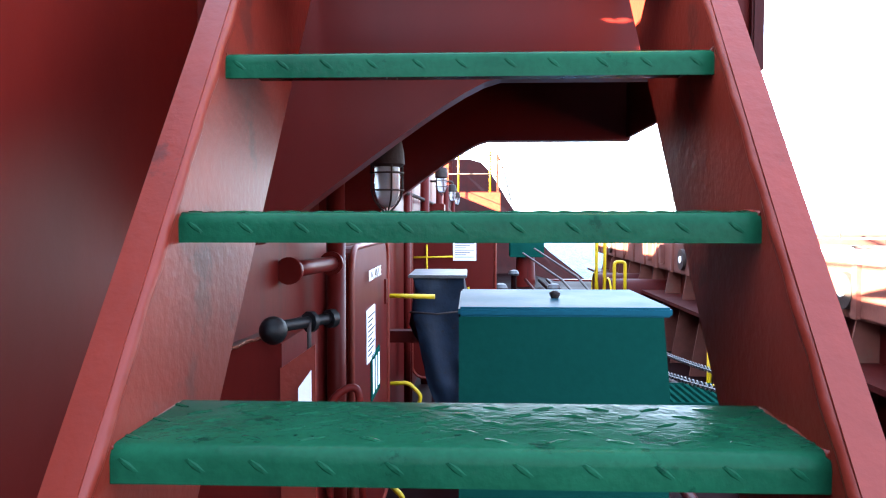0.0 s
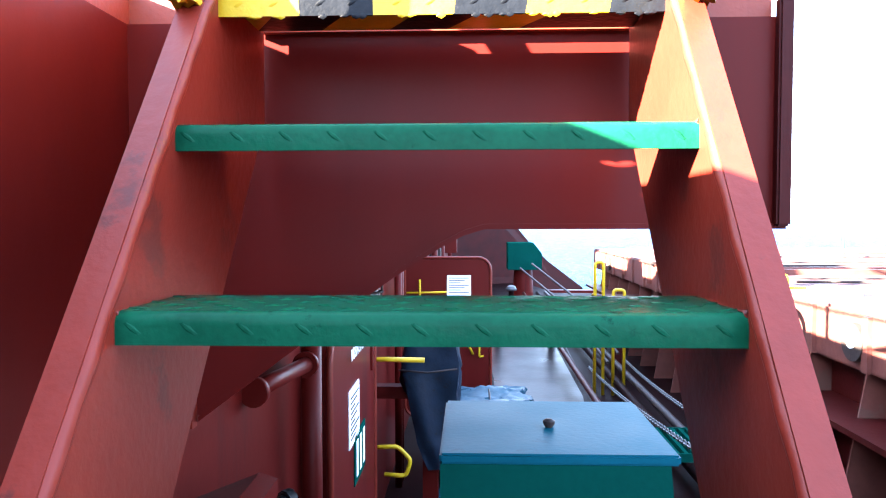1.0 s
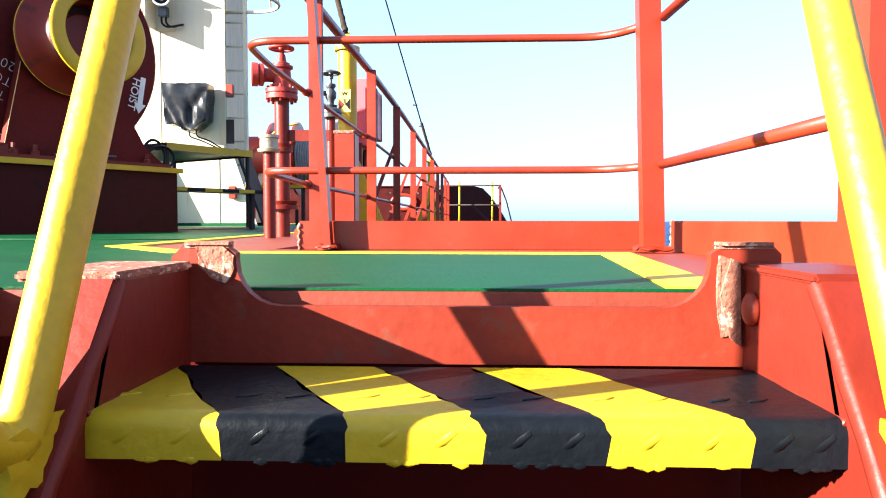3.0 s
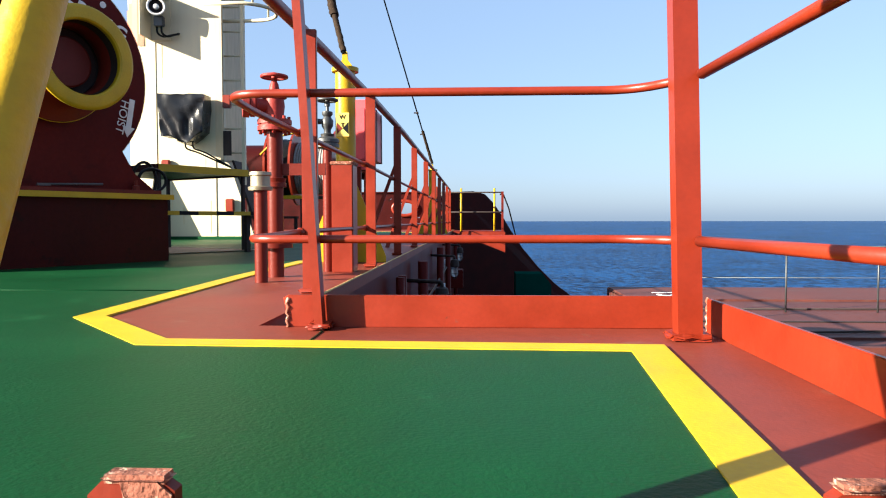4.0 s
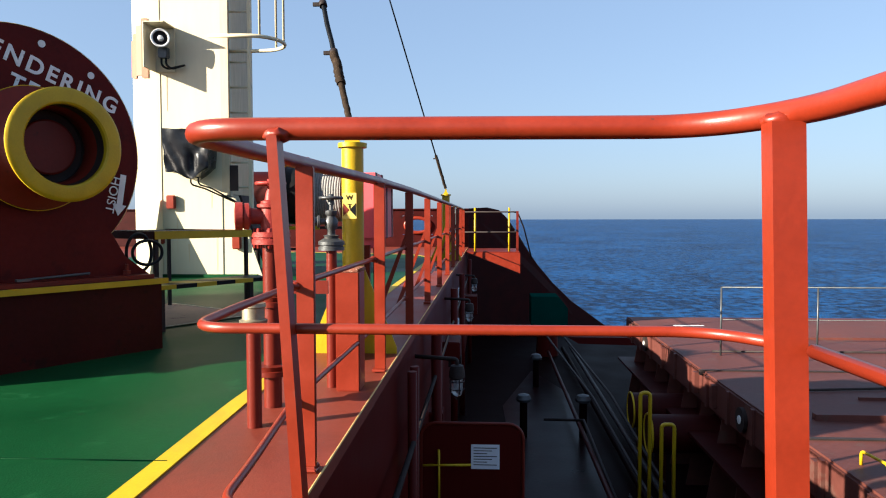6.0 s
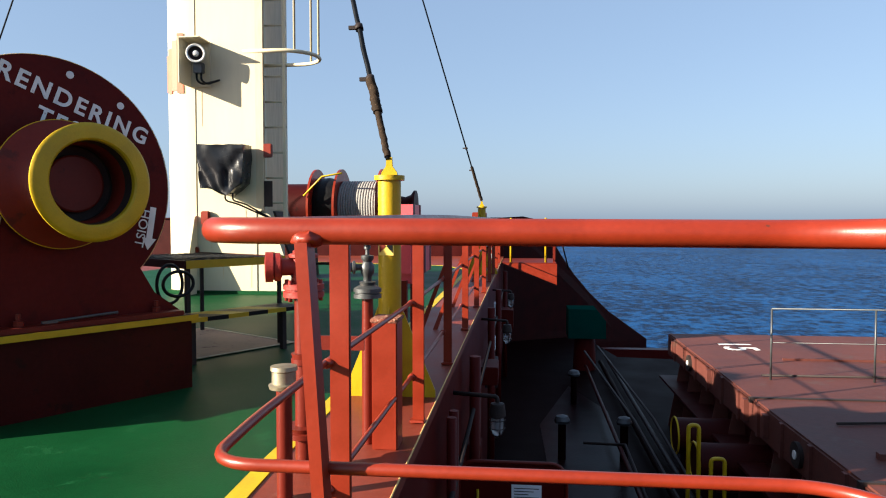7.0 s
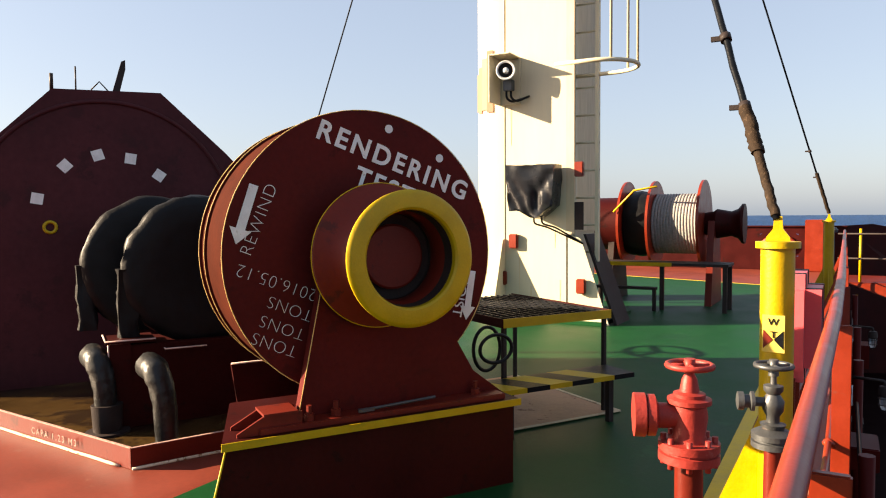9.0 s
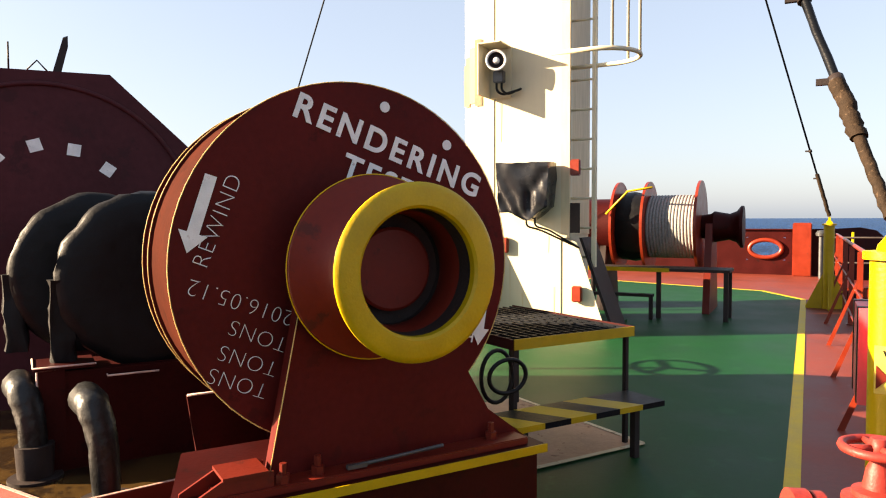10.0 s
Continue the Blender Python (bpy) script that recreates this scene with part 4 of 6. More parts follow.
# ---- working platform with step ----
plat = placed("winch_platform", "small steel grating platform with a yellow edge on dark legs", "platform", WM @ Matrix.Translation((-0.58, 1.68, 0)))
for i in range(15):
    bm = B()
    box(bm, -1.3, 0.0, -0.45 + i * 0.064 - 0.004, -0.45 + i * 0.064 + 0.004, 0.725, 0.755)
    part("grating_bar", bm, BLACK, plat)
for i in range(11):
    bm = B()
    box(bm, -0.02 - 0.12 * i, -0.012 - 0.12 * i, -0.46, 0.46, 0.735, 0.75)
    part("cross_bar", bm, BLACK, plat)
bm = B()
box(bm, -1.29, -0.01, -0.46, 0.46, 0.716, 0.724)
part("under_plate", bm, BLACK, plat)
for x0, x1, u0, u1, mm in ((0.0, 0.006, -0.47, 0.47, YELLOW), (-1.3, 0.0, -0.478, -0.47, MAROON), (-1.3, 0.0, 0.47, 0.478, MAROON)):
    bm = B()
    box(bm, x0, x1, u0, u1, 0.70, 0.762)
    part("edge_bar", bm, mm, plat)
for x, u in ((-0.04, -0.44), (-0.04, 0.44), (-1.2, -0.44), (-1.2, 0.44), (-0.25, -0.3)):
    bm = B()
    box(bm, x - 0.015, x + 0.015, u - 0.015, u + 0.015, 0.0, 0.72)
    soft(bm, 0.003)
    part("leg", bm, DARK, plat)
step = placed("platform_step", "low step striped yellow and black beside the platform", "step", WM @ Matrix.Translation((-0.26, 1.56, 0)))
for i in range(6):
    bm = B()
    a, b = -0.56 + i * 0.18, -0.56 + (i + 1) * 0.18
    sa, sb = (0.0 if i == 0 else -0.17), (0.0 if i == 5 else -0.17)
    prism(bm, [(0.0, a, 0.335), (0.0, b, 0.335), (-0.30, b + sb, 0.335), (-0.30, a + sa, 0.335)], (0, 0, 0.032))
    part("step_stripe", bm, (YELLOW, BLACK)[i % 2], step)
for u in (-0.42, 0.42):
    bm = B()
    box(bm, -0.16, -0.12, u - 0.02, u + 0.02, 0.0, 0.335)
    part("step_leg", bm, DARK, step)
bm = B()
prism(bm, [WM @ Vector(p) for p in ((-0.54, 0.9, 0.0085), (-0.54, 2.2, 0.0085), (-1.9, 2.2, 0.0085), (-1.9, 0.9, 0.0085))], (0, 0, 0.004))
tagged(part("floor_bare_pad", bm, RAW), "worn bare metal pad on the deck", "deck pad", kind="structure")
bm = B()
for a, b in (((-0.54, 0.9), (-0.54, 2.2)), ((-0.54, 2.2), (-1.9, 2.2))):
    p, q = WM @ Vector((*a, 0.0135)), WM @ Vector((*b, 0.0135))
    dd = (q - p).normalized()
    s = Vector((-dd.y, dd.x, 0)) * 0.018
    prism(bm, [p - s, p + s, q + s, q - s], (0, 0, 0.003))
tagged(part("trim_pad_border", bm, mat("pale_border_paint", (0.42, 0.36, 0.24), 0.6, 0.2, (0.2, 0.14, 0.08), 0.6, 8.0)), "pale painted border of the bare pad", "line marking", kind="structure")
coil = placed("hanging_hose", "black rubber hose hanging in loops from the platform", "hose", WM @ Matrix.Translation((-0.42, 0.98, 0)))
for k in range(2):
    bm = B()
    pts = []
    for i in range(25):
        a = 6.28318 * i / 24
        pts.append((0.03 * k, (0.10 + 0.02 * k) * math.cos(a) + 0.05 * k, 0.61 + (0.14 - 0.05 * k) * math.sin(a)))
    tube(bm, pts, 0.012, 8, cap=False)
    part("hose_loop", bm, CANVAS, coil)
wheel = thing("brake_handwheel", "dark steel brake handwheel on a short spindle", "handwheel", (-3.87, 9.51, 0))
bm = B()
tube(bm, [(0.37 * math.cos(i * 0.261799), 0.37 * math.sin(i * 0.261799), 1.02) for i in range(25)], 0.02, 8, cap=False)
part("rim", bm, DARK, wheel)
for a in (0, 120, 240):
    bm = B()
    tube(bm, [(0, 0, 1.0), (0.37 * math.cos(radians(a)), 0.37 * math.sin(radians(a)), 1.02)], 0.022, 8)
    part("spoke", bm, DARK, wheel)
bm = B()
tube(bm, [(0, 0, 0), (0, 0, 1.02)], 0.03, 10)
part("spindle", bm, DARK, wheel)

# ---- fittings on the mast ----
horn = on_mast(thing("alarm_horn", "white alarm horn with cables under a cream steel hood", "horn", (-3.0, 10.6, 2.95)))
for nm, q in (("hood_side", (-0.10, -0.085, -0.32, -0.002, -0.30, 0.22)), ("hood_top", (-0.085, 0.15, -0.32, -0.002, 0.205, 0.22)), ("hood_back", (-0.085, 0.15, -0.03, -0.002, -0.30, 0.205))):
    bm = B()
    box(bm, *q)
    soft(bm, 0.003)
    part(nm, bm, CREAM, horn)
hm = Matrix.Translation((0.045, -0.16, 0.04)) @ Matrix.Rotation(-math.pi / 2 + 0.35, 4, "Z")
bm = B()
lathe(bm, [(-0.12, 0.0), (-0.12, 0.04), (0.0, 0.055), (0.05, 0.085), (0.10, 0.105), (0.112, 0.106), (0.116, 0.098), (0.112, 0.082), (0.07, 0.072), (0.06, 0.03)], 28, hm)
bell = part("horn_bell", bm, WHITE, horn, smooth=40)
bm = B()
lathe(bm, [(0.063, 0.0), (0.064, 0.074), (0.104, 0.081), (0.108, 0.08), (0.07, 0.070), (0.068, 0.0)], 24, hm)
part("horn_throat", bm, DARK, bell)
bm = B()
lathe(bm, [(0.06, 0.0), (0.062, 0.036), (0.10, 0.034), (0.115, 0.018), (0.116, 0.0)], 20, hm)
part("horn_centre", bm, WHITE, bell, smooth=40)
bm = B()
box(bm, 0.02, 0.13, -0.20, -0.12, -0.17, -0.05)
soft(bm, 0.008)
part("junction_box", bm, GREY, horn)
for k in (0.045, 0.10):
    bm = B()
    tube(bm, rounded([(k, -0.16, -0.16), (k, -0.16, -0.25), (k + 0.06, -0.14, -0.29), (0.24, -0.06, -0.24), (0.25, -0.01, -0.22)], 0.05), 0.013, 8)
    part("cable", bm, CANVAS, horn)
bm = B()
for i in range(4):
    a0, a1 = radians(-4 + 16 * i), radians(12 + 16 * i)
    lo, hi = -0.36 + 0.03 * (i % 2), 0.22 + (0.12, 0.04, -0.05, -0.12)[i]
    q = [Vector((-0.21 - 0.291 * math.sin(a), 0.28 - 0.291 * math.cos(a), z)) for a, z in ((a0, lo), (a1, lo), (a1, hi), (a0, hi))]
    bm.faces.new([bm.verts.new(p) for p in q])
patch = part("primer_patch", bm, mat("pink_primer_patch", (0.46, 0.13, 0.08), 0.6, 0.2, None, 0.7, 4.0), horn, "pink primer patch")
bag = on_mast(thing("covered_floodlight", "floodlight wrapped in shiny black plastic on the mast", "floodlight", (-2.62, 10.6, 1.70)))
bm = B()
box(bm, -0.27, 0.27, -0.33, -0.04, -0.24, 0.25)
bmesh.ops.subdivide_edges(bm, edges=bm.edges, cuts=15, use_grid_fill=True)
for v in bm.verts:
    x, y, z = v.co
    low = max(0.0, 0.10 - z)
    v.co.z += -0.10 * max(0, 1 - abs(x - 0.06) / 0.22) * (low > 0.2) + 0.16 * low * max(0, x) / 0.27
    v.co.x *= 1 - 0.25 * low
    fold = math.sin((x * 1.2 + z * 0.55) * 34 + 3 * noise.noise(v.co * 5)) * 0.012 * min(1, low * 6 + 0.15)
    dent = -0.025 * max(0, 1 - abs(x * 0.9 - 0.10 + (z + 0.05) * -0.55) / 0.07) * (z < 0.16)
    if y < -0.3:
        v.co.y += fold - dent + 0.25 * low * 0.4
    v.co += Vector((noise.noise(v.co * 7), noise.noise(v.co * 7 + Vector((5, 2, 1))), noise.noise(v.co * 11))) * 0.012
part("plastic_wrap", bm, mat("shiny_black_plastic", (0.010, 0.011, 0.014), 0.24, 0.3, None, 0.7, 9.0, 0.5, 14), bag, smooth=80)
for k in (0.0, 0.09):
    bm = B()
    tube(bm, rounded([(0.02 + k, -0.2, -0.2), (0.0 + k, -0.2, -0.38), (0.12 + k, -0.1, -0.42), (0.5, -0.02, -0.60)], 0.05), 0.010, 6)
    part("cable", bm, CANVAS, bag)
for x, z in ((-2.16, 1.90), (-2.14, 0.64), (-3.07, 0.70), (-2.93, 1.12)):
    bm = B()
    box(bm, x - 0.05, x + 0.05, 10.54, 10.598, z - 0.08, z + 0.08)
    soft(bm, 0.01)
    tagged(on_mast(part("junction_box", bm, RAIL)), "small red junction box on the mast", "junction box", "junction boxes on the mast")
bm = B()
prism(bm, [(-2.22, 10.585, 1.25), (-2.12, 10.585, 1.25), (-2.12, 10.585, 1.55), (-2.22, 10.585, 1.55)], (0, 0.012, 0))
tagged(on_mast(part("cable_plate", bm, DARK)), "dark cable plate on the mast", "plate")

# ---- hydrant, valves and posts along the rail ----
def handwheel(bm, c, r, t=0.010, spokes=4):
    c = Vector(c)
    tube(bm, [c + Vector((r * math.cos(i * 0.261799), r * math.sin(i * 0.261799), 0)) for i in range(25)], t, 8, cap=False)
    for k in range(spokes):
        a = 6.28318 * k / spokes + 0.4
        tube(bm, [c, c + Vector((r * math.cos(a), r * math.sin(a), 0))], t * 0.8, 6)
    tube(bm, [c - Vector((0, 0, 0.02)), c + Vector((0, 0, 0.02))], t * 1.8, 8)


hyd = thing("fire_hydrant", "glossy red fire hydrant valve on a flanged standpipe", "hydrant", (-0.07, 5.37, 0))
bm = B()
handwheel(bm, (0, 0, 1.02), 0.062, 0.009)
part("handwheel", bm, VALVE, hyd)
bm = B()
lathe_z(bm, (0, 0, 0), [(0.80, 0.033), (0.80, 0.052), (0.82, 0.046), (0.87, 0.052), (0.905, 0.048), (0.912, 0.062), (0.925, 0.062), (0.93, 0.045), (0.94, 0.045), (0.945, 0.028), (0.98, 0.022), (1.0, 0.012), (1.02, 0.012)], 24)
vb_ = part("valve_body", bm, VALVE, hyd, smooth=40)
bm = B()
w_ = Matrix.Translation((0, 0, 0.872)) @ Matrix.Rotation(radians(200), 4, "Z") @ Matrix.Scale(0.88, 4)
lathe(bm, [(0.03, 0.04), (0.10, 0.042), (0.11, 0.068), (0.135, 0.068), (0.137, 0.062), (0.15, 0.062), (0.142, 0.072), (0.178, 0.072), (0.182, 0.03)], 24, w_)
part("outlet_cap", bm, VALVE, vb_, smooth=40)
bm = B()
lathe_z(bm, (0, 0, 0), [(0.745, 0.045), (0.745, 0.086), (0.768, 0.086), (0.77, 0.078), (0.776, 0.078), (0.778, 0.086), (0.80, 0.086), (0.802, 0.05)], 28)
fl_ = part("flange", bm, VALVE, hyd, smooth=40)
for k in range(8):
    bm = B()
    a = k * math.pi / 4 + 0.2
    tube(bm, [(0.071 * math.cos(a), 0.071 * math.sin(a), 0.728), (0.071 * math.cos(a), 0.071 * math.sin(a), 0.818)], 0.009, 6)
    part("flange_bolt", bm, VALVE, fl_)
bm = B()
lathe_z(bm, (0, 0, 0), [(0.0, 0.040), (0.75, 0.040)], 20)
part("standpipe", bm, RED, hyd, smooth=40)
for z in (0.15, 0.46):
    bm = B()
    lathe_z(bm, (0, 0, 0), [(z, 0.04), (z, 0.085 if z < 0.3 else 0.055), (z + 0.022, 0.085 if z < 0.3 else 0.055), (z + 0.025, 0.075 if z < 0.3 else 0.05), (z + 0.045, 0.085 if z < 0.3 else 0.055), (z + 0.047, 0.04)], 24)
    part("pipe_collar", bm, RED, hyd, smooth=40)
bm = B()
box(bm, 0.02, 0.26, -0.006, 0.006, 0.52, 0.58)
part("stay_bracket", bm, RED, hyd)

gv = thing("air_valve", "weathered grey valve with a small handwheel on a pipe", "valve", (0.12, 5.76, 0))
bm = B()
handwheel(bm, (0, 0, 0.965), 0.055, 0.008)
part("handwheel", bm, GREY, gv)
bm = B()
lathe_z(bm, (0, 0, 0), [(0.76, 0.034), (0.775, 0.040), (0.78, 0.020), (0.80, 0.020), (0.82, 0.032), (0.85, 0.034), (0.872, 0.020), (0.885, 0.030), (0.90, 0.030), (0.905, 0.010), (0.93, 0.009), (0.932, 0.016), (0.945, 0.016), (0.965, 0.008)], 18)
lathe(bm, [(0.015, 0.014), (0.055, 0.016), (0.058, 0.032), (0.068, 0.032), (0.072, 0.022), (0.088, 0.022), (0.09, 0.030), (0.108, 0.030), (0.112, 0.012)], 16, Matrix.Translation((0, 0, 0.845)) @ Matrix.Rotation(radians(195), 4, "Z"))
part("valve_body", bm, GREY, gv, smooth=40)
bm = B()
lathe_z(bm, (0, 0, 0), [(0.70, 0.03), (0.70, 0.066), (0.718, 0.066), (0.72, 0.058), (0.726, 0.058), (0.728, 0.066), (0.745, 0.066), (0.76, 0.04)], 24)
part("flange", bm, GREY, gv, smooth=40)
bm = B()
lathe_z(bm, (0, 0, 0), [(0.0, 0.028), (0.5, 0.028), (0.7, 0.026)], 14)
part("pipe", bm, RED, gv, smooth=40)
cap_ = thing("sounding_pipe", "short sounding pipe with a dull brass cap", "pipe", (-0.05, 5.05, 0))
bm = B()
lathe_z(bm, (0, 0, 0), [(0.0, 0.03), (0.45, 0.03)], 14)
part("pipe", bm, RED, cap_, smooth=40)
bm = B()
lathe_z(bm, (0, 0, 0), [(0.43, 0.03), (0.43, 0.055), (0.445, 0.058), (0.45, 0.046), (0.495, 0.046), (0.50, 0.052), (0.515, 0.05), (0.518, 0.02)], 22)
part("brass_cap", bm, BRASS, cap_, smooth=40)
ped = thing("valve_pedestal", "orange-red box pedestal with a rusted open top", "pedestal", (0.22, 5.73, 0))
bm = B()
box(bm, -0.06, 0.06, -0.075, 0.075, 0, 0.60)
soft(bm, 0.006)
part("column", bm, RAIL, ped)
bm = B()
box(bm, -0.066, 0.066, -0.081, 0.081, 0.595, 0.615)
soft(bm, 0.004)
part("top_plate", bm, RUSTY, ped, "flaking rusted top")


def wire(name, label, a, b, r, wrap=None):
    a, b = Vector(a), Vector(b)
    w = thing(name, label, "wire rope", a, "mast stays")
    bm = B()
    mid = [Vector((0, 0, 0)), (b - a) * 0.5 - Vector((0, 0, 0.03)), b - a]
    tube(bm, mid, r, 8)
    part("wire", bm, BLACK, w)
    if wrap:
        d = (b - a).normalized()
        for s0, s1, k in wrap:
            bm = B()
            n = 14
            pts = [d * (s0 + (s1 - s0) * i / n) + Vector((noise.noise(Vector((i, s0, 0)) * 0.7), noise.noise(Vector((i, 3, s0)) * 0.7), 0)) * k * 0.35 for i in range(n + 1)]
            tube(bm, pts, k, 9)
            part("lashing", bm, BLACK if s1 > 2 else mat("lashing_canvas", (0.022, 0.014, 0.009), 0.8, 0.5, (0.06, 0.038, 0.024), 0.58, 20, 1.0, 80, spec=0.1), w, "wrapped brown lashing", smooth=70)
        for t in (0.63, 1.08):
            p = d * t
            bm = B()
            box(bm, -0.07, 0.0, -0.012, 0.012, -0.012, 0.012, Matrix.Translation(p))
            tube(bm, [p - d * 0.02, p + d * 0.02], r * 1.8, 8)
            part("clamp", bm, DARK, w)
    return w


def yellow_post(x, y, h, r):
    p = thing("stay_post", "yellow steel stay post with a capped top and gusseted foot", "post", (x, y, 0), "stay posts")
    bm = B()
    lathe_z(bm, (0, 0, 0), [(0, r), (h - 0.03, r), (h - 0.028, r * 1.32), (h, r * 1.32), (h + 0.004, r * 0.5)], 32)
    part("column", bm, YELLOW, p, smooth=40)
    for k in range(4):
        bm = B()
        a = k * math.pi / 2
        c, s = math.cos(a), math.sin(a)
        prism(bm, [(r * 0.95 * c, r * 0.95 * s, 0.56), (r * 4.0 * c, r * 4.0 * s, 0.04), (r * 4.0 * c, r * 4.0 * s, 0.0), (r * 0.95 * c, r * 0.95 * s, 0.0)], (-0.012 * s, 0.012 * c, 0))
        part("gusset", bm, YELLOW, p)
    bm = B()
    prism(bm, [(-0.050, -0.012, h), (0.050, -0.012, h), (0.046, -0.012, h + 0.02), (0.020, -0.012, h + 0.055), (0.016, -0.012, h + 0.11), (-0.016, -0.012, h + 0.11), (-0.020, -0.012, h + 0.055), (-0.046, -0.012, h + 0.02)], (0, 0.024, 0))
    part("lug", bm, YELLOW, p)
    return p


yp = yellow_post(0.06, 6.66, 1.335, 0.069)
bm = B()
m_ = Matrix.Rotation(radians(-6), 4, "Z")
prism(bm, [m_ @ Vector(p) for p in ((-0.045, -0.0735, 0.86), (0.045, -0.0735, 0.86), (0.045, -0.0735, 1.02), (-0.045, -0.0735, 1.02))], (0, 0.014, 0))
plate = part("mark_plate", bm, mat("pale_yellow_plate", (0.55, 0.40, 0.08), 0.5, 0.2, None, 0.7, 9.0), yp, "pale painted mark plate")
for sx, mm in ((-1, RED), (1, BLACK)):
    bm = B()
    prism(bm, [m_ @ Vector(p) for p in ((0.002 * sx, -0.0765, 0.915), (0.040 * sx, -0.0765, 0.875), (0.040 * sx, -0.0765, 0.955))], (0, 0.0025, 0))
    part("mark_sign", bm, mm, plate)
lettering("lettering", "W", 0.042, m_ @ Matrix.Translation((0, -0.0755, 0.99)) @ Matrix.Rotation(math.pi / 2, 4, "X"), BLACK, plate)
lettering("lettering", "T", 0.042, m_ @ Matrix.Translation((0, -0.0775, 0.935)) @ Matrix.Rotation(math.pi / 2, 4, "X"), BLACK, plate)
yellow_post(0.08, 16.5, 1.34, 0.078)
wire("mast_stay", "black wire stay with wrapped turnbuckle rising to the mast", (0.055, 6.65, 1.43), MAST @ Vector((-2.75, 10.9, 10.6)), 0.016, [(0.02, 0.40, 0.021), (0.36, 0.62, 0.031), (0.60, 2.6, 0.017)])
wire("mast_stay", "thin black wire stay with a shackle at its foot", (0.075, 16.49, 1.46), MAST @ Vector((-2.5, 11.2, 10.8)), 0.014, [(0.0, 0.7, 0.03)])
wire("mast_stay", "thin dark wire stay running down behind the winch", MAST @ Vector((-6.9, 11.0, 0.75)), MAST @ Vector((-2.95, 11.0, 10.55)), 0.012)

pink = thing("lifebuoy_box", "faded pink-red rounded lifebuoy container with black straps", "lifebuoy box", (0.10, 7.15, 0))
bm = B()
box(bm, -0.12, 0.125, -0.26, 0.26, 0.66, 1.17)
soft(bm, 0.07, 4)
part("shell", bm, PINK, pink, smooth=60)
for y in (-0.13, 0.13):
    bm = B()
    box(bm, -0.123, 0.128, y - 0.02, y + 0.02, 0.657, 1.173)
    es = [e for e in bm.edges if abs(e.verts[0].co.y - e.verts[1].co.y) > 0.01]
    bmesh.ops.bevel(bm, geom=es, offset=0.07, segments=4, affect="EDGES")
    part("strap", bm, CANVAS, pink)
for y in (-0.2, 0.2):
    bm = B()
    box(bm, -0.02, 0.02, y - 0.02, y + 0.02, 0.0, 0.68)
    part("stand", bm, RED, pink)

# ---- far end of the forecastle: second winch, bulwark, side platform ----
w2 = thing("far_mooring_winch", "orange-red mooring winch with grey rope on its drum", "winch", (-2.1, 15.5, 0))
A2 = Matrix.Translation((0, 0, 1.30))
for x in (-0.85, -0.38, 0.40):
    bm = B()
    lathe(bm, [(x - 0.02, 0.2), (x - 0.02, 0.72), (x + 0.02, 0.72), (x + 0.02, 0.2)], 48, A2)
    part("drum_flange", bm, RAIL, w2, smooth=40)
bm = B()
lathe(bm, [(-0.36, 0.3), (-0.36, 0.47), (0.38, 0.47), (0.38, 0.3)], 36, A2)
part("rope_core", bm, ROPE, w2, smooth=40)
for i in range(15):
    bm = B()
    x = -0.33 + i * 0.048
    tube(bm, [(x + 0.004 * math.sin(k), 0.475 * math.cos(k * 0.261799), 1.30 + 0.475 * math.sin(k * 0.261799)) for k in range(25)], 0.027, 8, cap=False)
    part("rope_turn", bm, ROPE, w2, "grey mooring rope")
bm = B()
lathe(bm, [(-0.82, 0.3), (-0.82, 0.52), (-0.6, 0.56), (-0.40, 0.52), (-0.40, 0.3)], 36, A2)
for v in bm.verts:
    v.co += Vector((0, 1, 1)) * noise.noise(v.co * 8) * 0.04
part("black_rope_layer", bm, CANVAS, w2, smooth=70)
bm = B()
lathe(bm, [(0.42, 0.18), (0.55, 0.2), (0.60, 0.24), (0.82, 0.20), (0.92, 0.24), (0.98, 0.32), (1.02, 0.32), (1.03, 0.1)], 32, A2)
part("warping_end", bm, MAROON, w2, smooth=40)
bm = B()
lathe(bm, [(-1.5, 0.25), (-1.45, 0.45), (-0.9, 0.45), (-0.88, 0.25)], 28, A2)
part("gear_case", bm, MAROON, w2, smooth=40)
for x in (-1.1, 0.5):
    bm = B()
    prism(bm, [(x, -0.55, 0), (x, 0.55, 0), (x, 0.25, 1.35), (x, -0.25, 1.35)], (0.10, 0, 0))
    part("pedestal", bm, RED if x > 0 else DARK, w2)
bm = B()
tube(bm, [(-0.9, -0.74, 1.5), (-0.6, -0.6, 1.85), (-0.2, -0.74, 1.9)], 0.018, 8)
part("yellow_lashing", bm, YELLOW, w2)
p2 = thing("far_platform", "low dark working platform with a yellow edge before the far winch", "platform", (-2.1, 14.4, 0))
bm = B()
box(bm, -1.1, 0.95, -0.2, 0.4, 0.68, 0.72)
part("deck_plate", bm, DARK, p2)
bm = B()
box(bm, -1.1, 0.15, -0.208, -0.2, 0.67, 0.73)
part("edge_bar", bm, YELLOW, p2)
for x, y in ((-0.95, -0.15), (0.0, -0.15), (0.9, -0.15), (-0.95, 0.35), (0.9, 0.35)):
    bm = B()
    box(bm, x - 0.03, x + 0.03, y - 0.03, y + 0.03, 0, 0.68)
    part("leg", bm, DARK, p2)
bm = B()
box(bm, -1.0, -0.05, -0.35, -0.22, 0.32, 0.36)
box(bm, -1.0, -0.95, -0.35, -0.3, 0, 0.32)
box(bm, -0.1, -0.05, -0.35, -0.3, 0, 0.32)
part("low_step", bm, DARK, p2)

